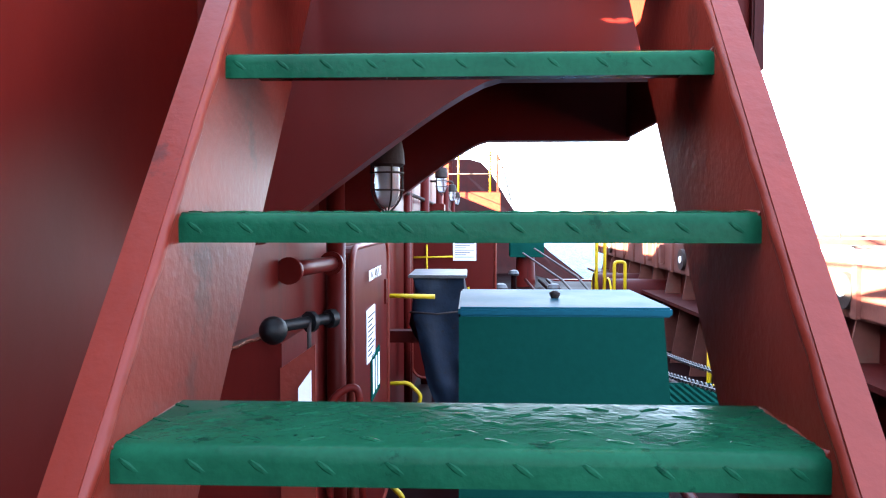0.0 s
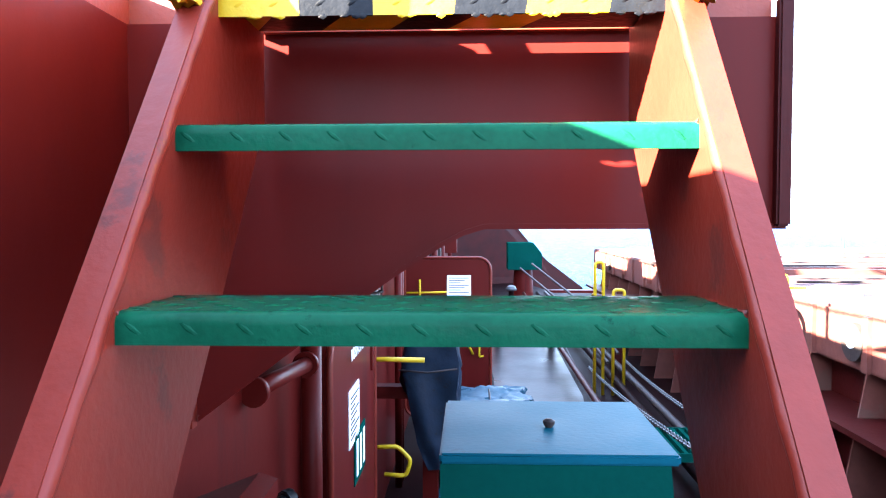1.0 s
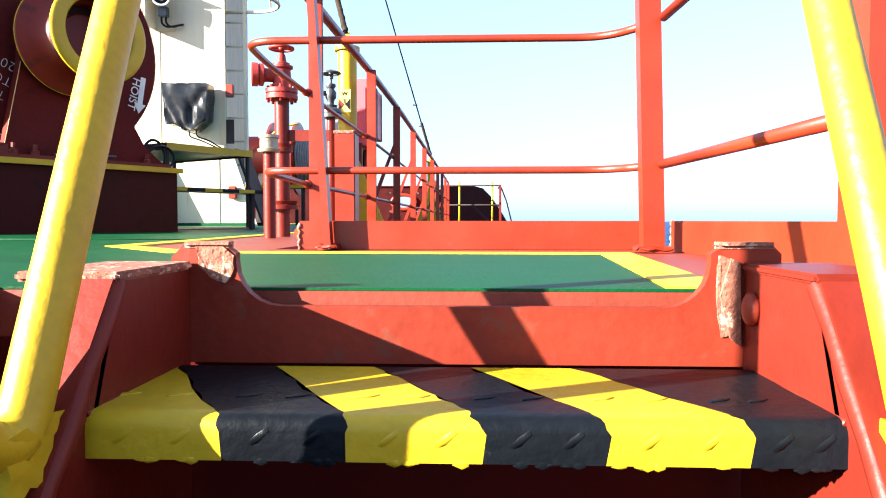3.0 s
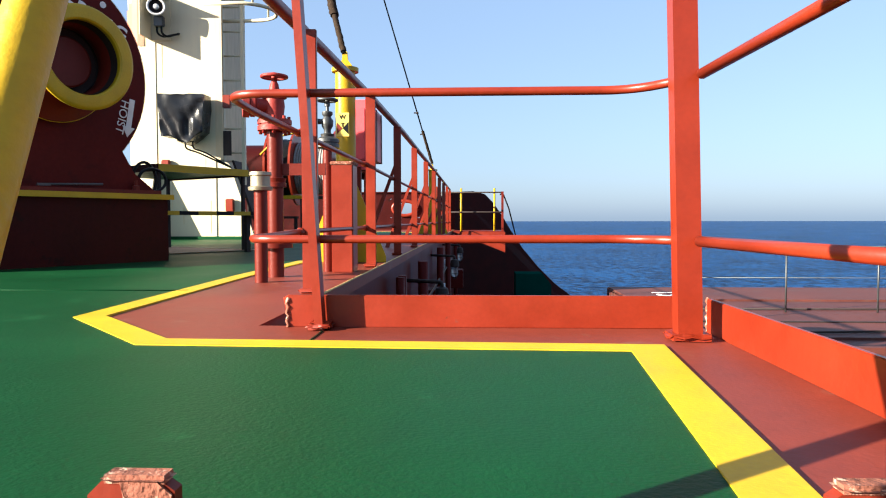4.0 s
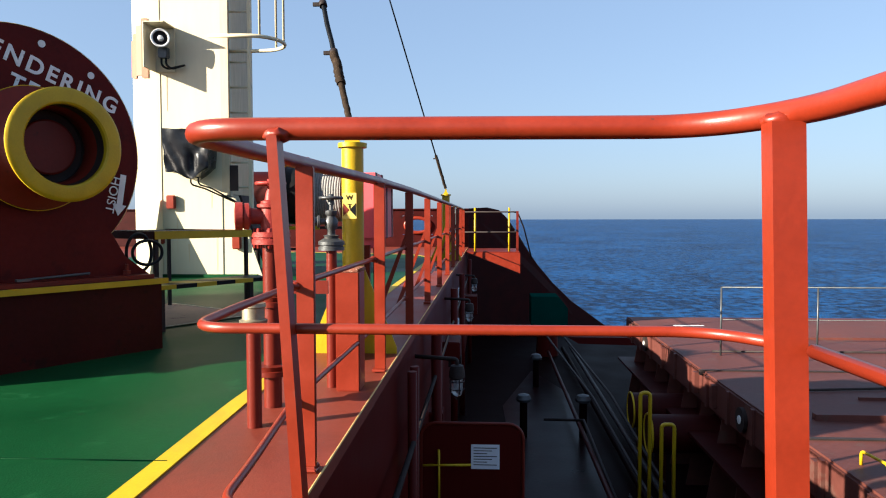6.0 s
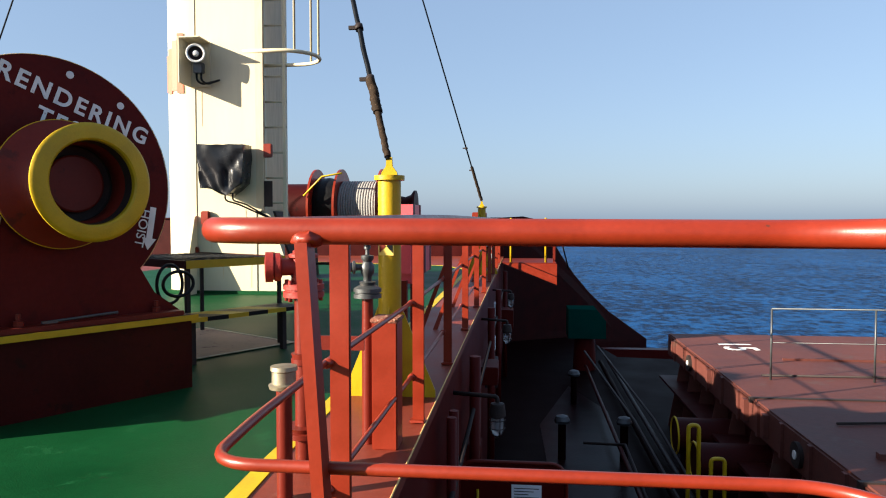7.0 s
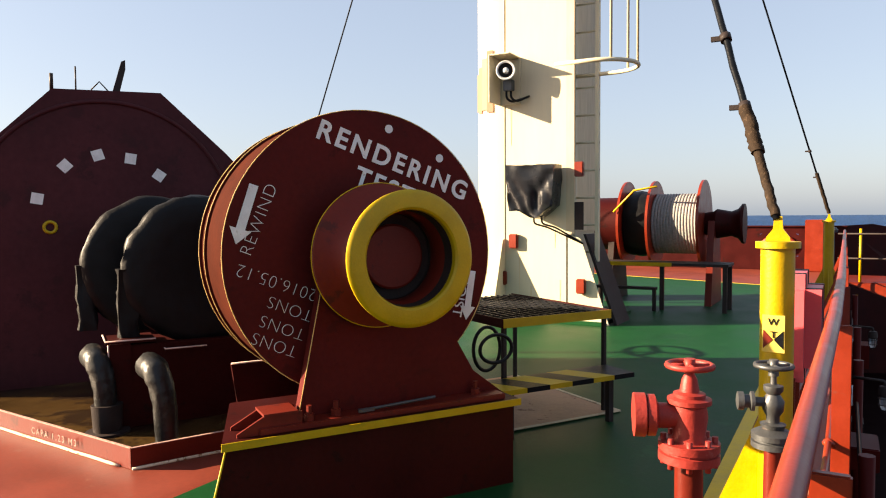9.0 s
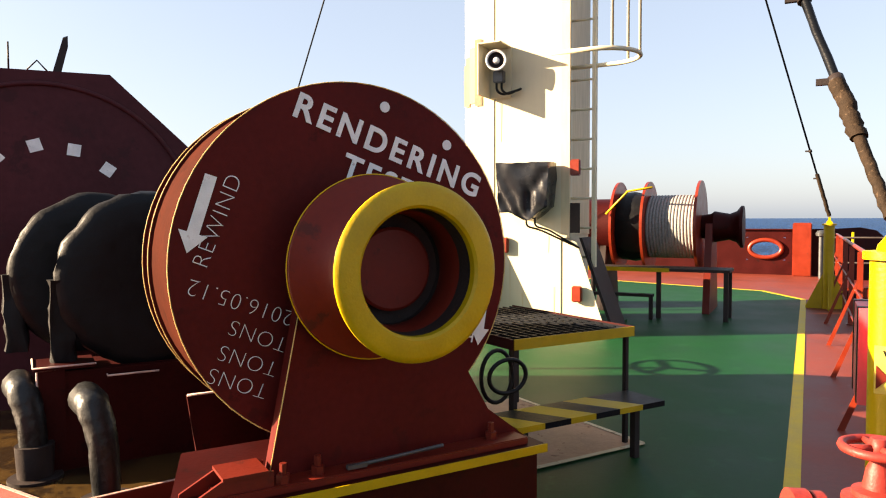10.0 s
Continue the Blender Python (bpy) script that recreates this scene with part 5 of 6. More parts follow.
def oval(cx, cz, a, b, y, n=28):
    return [(cx + a * math.cos(6.28318 * i / n), y, cz + b * math.sin(6.28318 * i / n)) for i in range(n)]


bm = B()
for x0, x1, z0, z1 in ((-16, -1.62, 0, 1.12), (-0.72, 0.36, 0, 1.12), (-1.62, -0.72, 0, 0.36), (-1.62, -0.72, 0.94, 1.12)):
    box(bm, x0, x1, 23.40, 23.46, z0, z1)
o1, o2 = oval(-1.17, 0.65, 0.33, 0.19, 23.40), [(max(-1.62, min(-0.72, -1.17 + 0.62 * math.cos(6.28318 * i / 28))), 23.40, max(0.36, min(0.94, 0.65 + 0.42 * math.sin(6.28318 * i / 28)))) for i in range(28)]
va, vb = [bm.verts.new(p) for p in o1], [bm.verts.new(p) for p in o2]
for i in range(28):
    bm.faces.new((va[i], va[(i + 1) % 28], vb[(i + 1) % 28], vb[i]))
box(bm, -16, 0.36, 23.34, 23.50, 1.12, 1.15)
tagged(part("wall_bulwark", bm, MAROON), "maroon bulwark plating at the ship's side", "bulwark", kind="structure")
fl = thing("fairlead", "red oval mooring fairlead in the bulwark", "fairlead", (-1.17, 23.40, 0.65))
bm = B()
tube(bm, [(p[0] + 1.17, -0.03, p[2] - 0.65) for p in oval(-1.17, 0.65, 0.37, 0.22, 0)] + [(0.37, -0.03, 0)], 0.055, 10, cap=False)
part("oval_ring", bm, RAIL, fl, smooth=60)
bm = B()
box(bm, -0.56, -0.14, 23.05, 23.38, 0.0, 1.30)
soft(bm, 0.02)
tagged(part("bulwark_locker", bm, RAIL), "orange-red upright locker against the bulwark", "locker")
bm = B()
lathe_z(bm, (0.05, 22.6, 0), [(0, 0.05), (0.98, 0.05), (1.0, 0.11), (1.06, 0.12), (1.12, 0.08), (1.13, 0.03)], 24)
tagged(part("mushroom_vent", bm, GREY, smooth=40), "grey mushroom ventilator near the bulwark", "ventilator")
bm = B()
flare = []
for x, z in ((0.30, 1.15), (0.9, 1.18), (1.25, 1.10), (1.5, 0.85), (1.78, 0.45), (2.05, 0.0), (2.4, -0.52), (2.85, -1.06), (3.4, -1.6), (4.5, -2.4), (4.5, -3.1), (0.30, -2.75)):
    k = 1 + 0.75 * (x - 0.3) / 21.3
    flare.append((0.92 + (x - 0.92) * k, 23.42 + 0.75 * (x - 0.3), 0.9 + (z - 0.9) * k))
prism(bm, flare, (0.02, 0.05, 0))
tagged(part("wall_sloping_bulwark", bm, MAROON), "dark bulwark plate sloping down to the main deck", "bulwark", kind="structure")
side = thing("side_platform", "small red side platform with a rail and yellow posts", "platform", (0.38, 20.5, 0))
bm = B()
box(bm, 0.0, 1.36, -0.02, 2.0, -0.05, 0.0)
part("deck_plate", bm, RED, side)
bm = B()
prism(bm, [(0.0, -0.025, -0.03), (1.38, -0.025, -0.03), (1.38, -0.025, -0.57)], (0, 0.012, 0))
part("gusset", bm, RAIL, side)
for x in (0.22, 1.10):
    bm = B()
    tube(bm, [(x, 0.1, 0), (x, 0.1, 1.13)], 0.028, 10)
    part("yellow_post", bm, YELLOW, side)
for z in (0.5, 1.02):
    bm = B()
    tube(bm, rounded([(-0.2, 0.06, z), (1.30, 0.06, z), (1.32, 1.9, z)], 0.05), 0.018, 8)
    part("rail", bm, DARK, side)
bm = B()
box(bm, 1.28, 1.34, 0.03, 0.09, 0, 1.04)
part("corner_post", bm, RED, side)
bm = B()
tube(bm, [(1.34, 0.06, 0.95), (1.5, 0.5, 0.6), (1.75, 1.2, -0.25)], 0.02, 8)
part("slack_line", bm, DARK, side)

# ---- things on the main deck, along the bulkhead ----
locker = thing("deck_locker", "green painted steel deck locker with a knobbed lid", "locker", (1.22, 3.04, ZL))
bm = B()
prism(bm, [(-0.29, -0.26, 0.12), (0.29, -0.26, 0.12), (0.29, -0.26, 1.30), (0.27, -0.26, 1.52), (-0.29, -0.26, 1.52)], (0, 0.52, 0))
soft(bm, 0.012)
part("body", bm, BOXGREEN, locker)
bm = B()
box(bm, -0.292, 0.294, -0.263, 0.25, 1.52, 1.547)
soft(bm, 0.006)
lid_ = part("lid", bm, LIDSKY, locker)
bm = B()
lathe_z(bm, (0.0, -0.03, 1.55), [(-0.004, 0.010), (0.006, 0.016), (0.014, 0.017), (0.020, 0.008)], 12)
part("knob", bm, DARK, lid_, smooth=40)
for x in (-0.25, 0.25):
    bm = B()
    box(bm, x - 0.03, x + 0.03, -0.22, 0.22, 0.0, 0.12)
    part("foot", bm, BOXGREEN, locker)

vp = thing("vent_pipe", "red vent pipe clamped to the bulkhead with a flanged branch", "pipe", (0.47, 3.50, ZL))
bm = B()
tube(bm, [(-0.02, 0, 0), (-0.02, 0, 2.08)], 0.036, 18)
part("riser", bm, WALL, vp)
bm = B()
tube(bm, [(-0.088, -0.44, 1.625), (-0.07, -0.30, 1.625), (-0.02, -0.03, 1.625)], 0.027, 14)
part("branch", bm, WALL, vp)
for y0 in (-0.45, -0.06):
    bm = B()
    tube(bm, [(-0.086 if y0 < -0.3 else -0.028, y0, 1.625), (-0.083 if y0 < -0.3 else -0.026, y0 + 0.022, 1.625)], 0.044, 18)
    part("flange", bm, WALL, vp)
for z in (0.6, 1.95):
    bm = B()
    lathe_z(bm, (-0.02, 0, z), [(0, 0.03), (0, 0.046), (0.05, 0.046), (0.05, 0.03)], 18)
    part("clamp", bm, WALL, vp)

vlv = thing("bulkhead_valve", "dark greasy valve with a lever above a red fan housing", "valve", (0.55, 2.41, -0.99))
bm = B()
tube(bm, [(0, -0.10, 0), (0.09, 0.04, 0.0)], 0.013, 12)
bmesh.ops.create_uvsphere(bm, u_segments=16, v_segments=10, radius=0.030, matrix=Matrix.Translation((0, -0.12, -0.004)))
tube(bm, [(0.052, -0.022, 0.0), (0.058, -0.012, 0.0)], 0.024, 10)
tube(bm, [(0.085, 0.03, 0.0), (0.095, 0.045, 0.0)], 0.022, 10)
part("valve_body", bm, CANVAS, vlv, smooth=60)
bm = B()
tube(bm, [(0.055, -0.03, 0.0), (0.056, -0.035, -0.085)], 0.005, 8)
part("lever", bm, DARK, vlv)
bm = B()
prism(bm, [(-0.198, -0.10, -0.6), (-0.198, -0.10, -0.09), (-0.03, -0.10, -0.022), (0.012, -0.10, -0.035), (0.012, -0.10, -0.6)], (0, 0.35, 0))
brk = part("housing", bm, WALL, vlv)
bm = B()
tube(bm, [(-0.165 + 0.0135 * i, -0.102 + 0.002 * (i % 2), -0.074 + 0.0052 * i + 0.002 * (i % 3)) for i in range(11)], 0.0035, 6)
part("weld_bead", bm, RUSTY, brk, "pale rough weld bead")
bm = B()
prism(bm, [(0.013, -0.118, -0.085), (0.085, -0.106, -0.035), (0.085, -0.106, -0.6), (0.013, -0.118, -0.6)], (0, 0.012, 0))
shield = part("shield", bm, RED, vlv)
bm = B()
prism(bm, [(0.052, -0.122, -0.125), (0.078, -0.117, -0.088), (0.078, -0.117, -0.26), (0.052, -0.122, -0.26)], (0, 0.004, 0))
part("tag", bm, PAPER, shield, "white paper tag")
bm = B()
tube(bm, rounded([(0.095, -0.02, -0.6), (0.098, -0.02, -0.17), (0.16, 0.0, -0.14), (0.175, 0.0, -0.6)], 0.05, 5), 0.009, 8)
part("conduit", bm, WALL, vlv)


def door(name, label, m, w, h, deep, parent_kind="structure"):
    """Steel ship's door: rounded leaf, frame, dogs. Local x along the leaf, z up, y outward minus."""
    d = placed(name, label, "door", m)
    d["kind"] = parent_kind
    bm = B()
    r = 0.12
    pts = []
    for cx, cz, a0 in ((w - r, h - r, 0), (r, h - r, 90), (r, r, 180), (w - r, r, 270)):
        for k in range(6):
            a = radians(a0 + 18 * k)
            pts.append((cx + r * math.cos(a), 0, cz + r * math.sin(a)))
    prism(bm, pts, (0, deep, 0))
    soft(bm, 0.008, 2, 60)
    part("leaf", bm, WALL, d)
    bm = B()
    tube(bm, [p for p in pts] + [pts[0]], 0.014, 8, cap=False)
    part("rim", bm, RED, d)
    return d


d1 = door("door_1", "closed red steel store door with notices and yellow handles", Matrix.Translation((0.47, 3.72, ZL + 0.22)) @ Matrix.Rotation(math.pi / 2, 4, "Z"), 1.25, 1.45, 0.06)
up = Matrix.Rotation(math.pi / 2, 4, "X")
lettering("lettering", "BOSN STORE", 0.075, Matrix.Translation((0.62, -0.016, 1.30)) @ up, WHITE, d1)
for x0, x1, z0, z1, mm, nm in ((0.40, 0.68, 0.885, 1.14, PAPER, "notice"), (0.54, 0.86, 0.67, 0.90, BOXGREEN, "safety_sign")):
    bm = B()
    box(bm, x0, x1, -0.006, -0.001, z0, z1)
    sg = part(nm, bm, mm, d1, "white paper notice" if mm is PAPER else "green safety sign")
    nz = sg if mm is PAPER else nz
bm = B()
for k in range(9):
    box(bm, 0.43, 0.65 - 0.05 * (k % 3), -0.0085, -0.0065, 1.10 - k * 0.023, 1.108 - k * 0.023)
part("notice_print", bm, DARK, nz)
bm = B()
for k in range(3):
    box(bm, 0.58 + 0.1 * k, 0.63 + 0.1 * k, -0.0085, -0.0065, 0.70, 0.87)
part("sign_print", bm, PAPER, sg)
for i, (y, z) in enumerate(((4.98, -1.21), (5.25, -1.85), (5.0, -2.1), (4.1, -2.05))):
    hnd = thing("door_dog", "yellow painted door dog handle on the bulkhead", "door handle", (0.47, y, z), "door dog handles")
    bm = B()
    if i == 0:
        tube(bm, [(-0.085, 0, 0), (0.28, 0, -0.005)], 0.014, 10)
    else:
        tube(bm, rounded([(-0.085, 0, 0.05), (0.10, 0, 0.06), (0.18, 0, -0.02), (0.15, 0, -0.12), (0.02, 0, -0.11)], 0.03, 4), 0.013, 10)
    part("handle", bm, YELLOW, hnd)
bm = B()
box(bm, -0.088, 0.012, -0.03, 0.03, -0.04, 0.10)
tagged(part("padlock_box", bm, WALL), "small red lock box beside the door", "lock box").location = (0.47, 4.85, -1.2)

door("door_2", "red steel door standing open square to the bulkhead", Matrix.Translation((XB + 0.02, 7.88, ZL + 0.2)), 0.83, 1.55, 0.05)
d2 = bpy.data.objects["door_2"]
bm = B()
box(bm, 0.41, 0.64, -0.007, -0.002, 1.18, 1.38)
part("notice", bm, PAPER, d2, "white paper notice")
bm = B()
for k in range(7):
    box(bm, 0.43, 0.62 - 0.04 * (k % 3), -0.0095, -0.0075, 1.35 - k * 0.023, 1.356 - k * 0.023)
part("notice_print", bm, DARK, d2)
bm = B()
tube(bm, rounded([(0.56, -0.05, 0.92), (0.60, -0.06, 0.75), (0.66, -0.03, 0.62)], 0.04), 0.012, 8)
tube(bm, rounded([(0.76, -0.01, 0.72), (0.72, -0.06, 0.72), (0.72, -0.06, 0.6), (0.76, -0.01, 0.6)], 0.02), 0.010, 8)
part("handle", bm, YELLOW, d2, "worn yellow handle")
bm = B()
tube(bm, [(0.02, -0.03, 1.21), (0.41, -0.03, 1.22)], 0.010, 8)
tube(bm, [(0.15, -0.03, 1.34), (0.15, -0.03, 0.9)], 0.010, 8)
part("hook_bar", bm, YLINE, d2)

ph = thing("covered_phone_box", "telephone box under a tied dark blue cover", "phone box", (0.745, 5.72, ZL - 0.06))
bm = B()
box(bm, -0.16, 0.17, -0.32, 0.22, 0.62, 1.47)
bmesh.ops.subdivide_edges(bm, edges=bm.edges, cuts=9, use_grid_fill=True)
for v in bm.verts:
    if v.co.z < 1.45:
        f = 1.47 - v.co.z
        v.co.x += 0.05 * noise.noise(v.co * 6) + 0.03 * math.sin(v.co.y * 40 + v.co.z * 6) * min(1, f * 3)
        v.co.y += 0.05 * noise.noise(v.co * 6 + Vector((4, 4, 0)))
        v.co.x = 0.16 + (v.co.x - 0.16) * (1 - 0.95 * max(0, min(0.55, f - 0.3)))
part("cover", bm, BAGBLUE, ph, smooth=70)
bm = B()
box(bm, -0.19, 0.19, -0.34, 0.24, 1.47, 1.49)
soft(bm, 0.004)
part("top_sheet", bm, GREY, ph)
bm = B()
tube(bm, [(-0.18, -0.33, 1.25), (0.0, -0.35, 1.24), (0.18, -0.33, 1.26)], 0.006, 6)
part("rope", bm, DARK, ph)
bm = B()
box(bm, -0.42, -0.14, -0.05, 0.05, 1.0, 1.08)
part("bracket", bm, WALL, ph)
bm = B()
box(bm, -0.05, 0.05, -0.1, 0.0, 0.06, 0.66)
part("post", bm, WALL, ph)

tp_ = thing("tarpaulin_bundle", "equipment wrapped in bright blue tarpaulin tied with rope", "covered equipment", (1.12, 6.15, ZL))
bm = B()
box(bm, -0.32, 0.32, -0.40, 0.40, 0.0, 0.84)
bmesh.ops.subdivide_edges(bm, edges=bm.edges, cuts=19, use_grid_fill=True)
for v in bm.verts:
    k = v.co.z / 0.95
    v.co.x *= 1.0 - 0.22 * k ** 2 + 0.10 * math.sin(k * 9)
    v.co.y *= 1.0 - 0.18 * k ** 2
    v.co += Vector((noise.noise(v.co * 5), noise.noise(v.co * 5 + Vector((7, 1, 3))), 0.6 * noise.noise(v.co * 4 + Vector((1, 8, 2))))) * 0.07 * (0.3 + k * 0.7)
    v.co += Vector((noise.noise(v.co * 15), noise.noise(v.co * 15 + Vector((7, 1, 3))), abs(noise.noise(v.co * 13)))) * 0.035
part("tarpaulin", bm, TARP, tp_, smooth=70)
for y in (0.50, 0.75):
    bm = B()
    tube(bm, [(-0.36, -0.40, y), (0.0, -0.44, y + 0.02), (0.36, -0.40, y)], 0.008, 6)
    part("rope", bm, DARK, tp_)
bm = B()
tube(bm, [(0.02, -0.43, 0.4), (0.03, -0.40, 0.8), (0.02, 0.0, 0.89)], 0.008, 6)
part("rope", bm, DARK, tp_)


def cage_lamp(x, y, z, k=1.0):
    lp = thing("cage_lamp", "bulkhead lamp with a clear glass in a black wire cage", "lamp", (x, y, z), "caged bulkhead lamps")
    bm = B()
    lathe_z(bm, (0, 0, 0), [(0.05 * k, 0.05 * k), (0.06 * k, 0.062 * k), (0.10 * k, 0.06 * k), (0.15 * k, 0.05 * k), (0.16 * k, 0.02 * k)], 20)
    lh = part("lamp_head", bm, DARK, lp, smooth=40)
    bm = B()
    lathe_z(bm, (0, 0, 0), [(0.05 * k, 0.046 * k), (-0.04 * k, 0.046 * k), (-0.075 * k, 0.036 * k), (-0.09 * k, 0.015 * k)], 20)
    part("glass", bm, GLASS, lp, smooth=60)
    for i in range(4):
        bm = B()
        a = i * math.pi / 2 + 0.4
        c, s = math.cos(a), math.sin(a)
        tube(bm, rounded([(0.056 * k * c, 0.056 * k * s, 0.055 * k), (0.056 * k * c, 0.056 * k * s, -0.06 * k), (0.0, 0.0, -0.115 * k)], 0.04 * k, 5), 0.0035 * k, 6)
        part("cage_wire", bm, DARK, lh)
    for zz in (0.03, -0.03):
        bm = B()
        tube(bm, [(0.057 * k * math.cos(i * 0.392699), 0.057 * k * math.sin(i * 0.392699), zz * k) for i in range(17)], 0.0035 * k, 6, cap=False)
        part("cage_ring", bm, DARK, lh)
    bm = B()
    tube(bm, rounded([(0, 0, 0.15 * k), (0, 0, 0.20 * k), (XB - x - 0.01, 0.05, 0.21 * k)], 0.04), 0.016, 8)
    part("arm", bm, DARK, lp)


cage_lamp(0.67, 3.30, -0.63)
cage_lamp(0.68, 7.6, -0.42)
cage_lamp(0.68, 11.4, -0.40)
cage_lamp(0.68, 15.0, -0.38)

# pipes, boxes and signs further along the bulkhead
rng = random.Random(11)
for y, z0, z1, dx, dy, mm, nm, lb in ((8.9, -1.35, -1.0, 0.14, 0.25, WALL, "junction_box", "small red junction box on the bulkhead"), (10.2, -0.75, -0.55, 0.25, 0.5, WALL, "cable_shelf", "red cable shelf on the bulkhead"), (12.4, -1.3, -0.9, 0.18, 0.3, DARK, "junction_box", "dark junction box on the bulkhead"), (13.6, -1.0, -0.78, 0.10, 0.25, PAPER, "notice_board", "pale notice board on the bulkhead"), (15.8, -0.75, -0.5, 0.10, 0.3, PAPER, "notice_board", "pale notice board on the bulkhead"), (17.2, -1.2, -0.8, 0.35, 0.5, WALL, "hose_box", "red fire hose box on the bulkhead")):
    bm = B()
    box(bm, XB - 0.01, XB + dx, y, y + dy, z0, z1)
    soft(bm, 0.01)
    tagged(part(nm, bm, mm), lb, nm.replace("_", " "))
for y, x in ((6.6, 0.44), (6.75, 0.44), (8.5, 0.46), (11.9, 0.46), (14.4, 0.48), (18.8, 0.5)):
    bm = B()
    tube(bm, [(x, y, ZL), (x, y, -0.1)], 0.03 if y < 8 else 0.05, 10)
    tagged(part("riser_pipe", bm, WALL), "red riser pipe on the bulkhead", "pipe", "riser pipes")
bm = B()
tube(bm, [(0.45, 5.6, -0.55), (0.45, 20.0, -0.55)], 0.018, 8)
tagged(part("cable_run", bm, DARK), "dark cable run along the bulkhead", "cable")
vh = thing("ventilator", "green ventilator head on a red trunk", "ventilator", (2.41, 19.9, ZL))
bm = B()
lathe_z(bm, (0, 0, 0), [(0, 0.28), (0.82, 0.24)], 24)
part("trunk", bm, WALL, vh, smooth=40)
bm = B()
prism(bm, [(-0.42, -0.4, 0.80), (0.46, -0.4, 0.80), (0.46, -0.4, 1.22), (0.24, -0.4, 1.50), (-0.42, -0.4, 1.50)], (0, 0.8, 0))
soft(bm, 0.03)
part("head", bm, BOXGREEN, vh)
for x, y in ((1.48, 13.2), (2.4, 13.2), (1.9, 16.5)):
    mv = thing("deck_vent", "small white topped deck vent", "vent", (x, y, ZL), "deck vents")
    bm = B()
    lathe_z(bm, (0, 0, 0), [(0, 0.06), (0.58, 0.06)], 14)
    part("pipe", bm, MAIN, mv)
    bm = B()
    lathe_z(bm, (0, 0, 0), [(0.56, 0.11), (0.60, 0.12), (0.66, 0.09), (0.68, 0.03)], 18)
    part("cap", bm, GREY, mv, smooth=40)
for x0, x1, zt in ((2.50, 2.60, -0.95), (2.72, 2.85, -1.28)):
    hp = thing("yellow_hoop", "yellow painted tubular guard hoop on the deck", "guard hoop", (x0, 9.6, ZL), "guard hoops")
    bm = B()
    tube(bm, rounded([(0, 0, 0), (0, 0, zt - ZL), (x1 - x0, 0, zt - ZL), (x1 - x0, 0, 0)], 0.045, 6), 0.02, 10)
    part("tube", bm, YELLOW, hp)
yf = thing("step_frame", "yellow tubular step frame by the hatch", "step frame", (3.25, 7.42, ZL))
bm = B()
for x in (-0.09, 0.12):
    tube(bm, [(x, 0, 0), (x, 0, 0.66)], 0.022, 10)
for z in (0.25, 0.45, 0.65):
    tube(bm, [(-0.09, 0, z), (0.12, 0, z)], 0.018, 8)
part("frame", bm, YELLOW, yf)
gs = thing("grating_step", "green steel grating step over deck pipes", "step", (2.72, 6.7, ZL))
for i in range(10):
    bm = B()
    box(bm, -0.30 + 0.065 * i, -0.27 + 0.065 * i, -0.33, 0.33, 0.32, 0.36)
    part("grating_bar", bm, BOXGREEN, gs)
for y in (-0.34, 0.33):
    bm = B()
    box(bm, -0.32, 0.34, y, y + 0.012, 0.30, 0.365)
    part("side_bar", bm, BOXGREEN, gs)
for x in (-0.3, 0.3):
    for y in (-0.3, 0.3):
        bm = B()
        box(bm, x - 0.02, x + 0.02, y - 0.02, y + 0.02, 0, 0.31)
        part("leg", bm, BOXGREEN, gs)


def chain(a, b, sag):
    a, b = Vector(a), Vector(b)
    n = int((b - a).length / 0.047)
    bm = B()
    d = (b - a).normalized()
    s = d.cross(Vector((0, 0, 1))).normalized()
    u = s.cross(d)
    for i in range(n):
        t = (i + 0.5) / n
        c = a + (b - a) * t - Vector((0, 0, sag * 4 * t * (1 - t)))
        w = s if i % 2 else u
        tube(bm, [c + d * 0.033 * math.cos(k * 0.7854) + w * 0.017 * math.sin(k * 0.7854) for k in range(9)], 0.0055, 5, cap=False)
    ch = part("chain", bm, GREY)
    return tagged(ch, "galvanised steel chain stretched along the deck passage", "chain", "deck chains")


chain((2.60, 10.6, -2.42), (2.22, 4.4, -1.62), 0.05)
chain((3.0, 10.2, -2.25), (2.50, 4.8, -1.66), 0.05)
for pts, r, mm in (([(2.15, 4.0, -2.30), (2.3, 8.0, -2.30), (2.35, 19.0, -2.30)], 0.035, MAROON), ([(2.75, 3.5, -2.40), (2.8, 20, -2.40)], 0.05, MAIN), ([(2.95, 3.5, -2.38), (3.0, 20, -2.38)], 0.04, DARK), ([(2.1, 16.5, -1.5), (2.45, 12.5, -1.75), (2.7, 9.8, -2.2)], 0.02, DARK), ([(2.35, 16.5, -1.4), (2.7, 12.5, -1.7), (2.95, 10.4, -2.2)], 0.02, DARK), ([(1.75, 12.6, -2.1), (2.3, 12.4, -2.05), (2.45, 10.5, -2.5)], 0.022, DARK)):
    bm = B()
    tube(bm, pts, r, 10)
    tagged(part("deck_pipe", bm, mm, smooth=60), "long pipe running along the main deck", "pipe", "deck pipes")

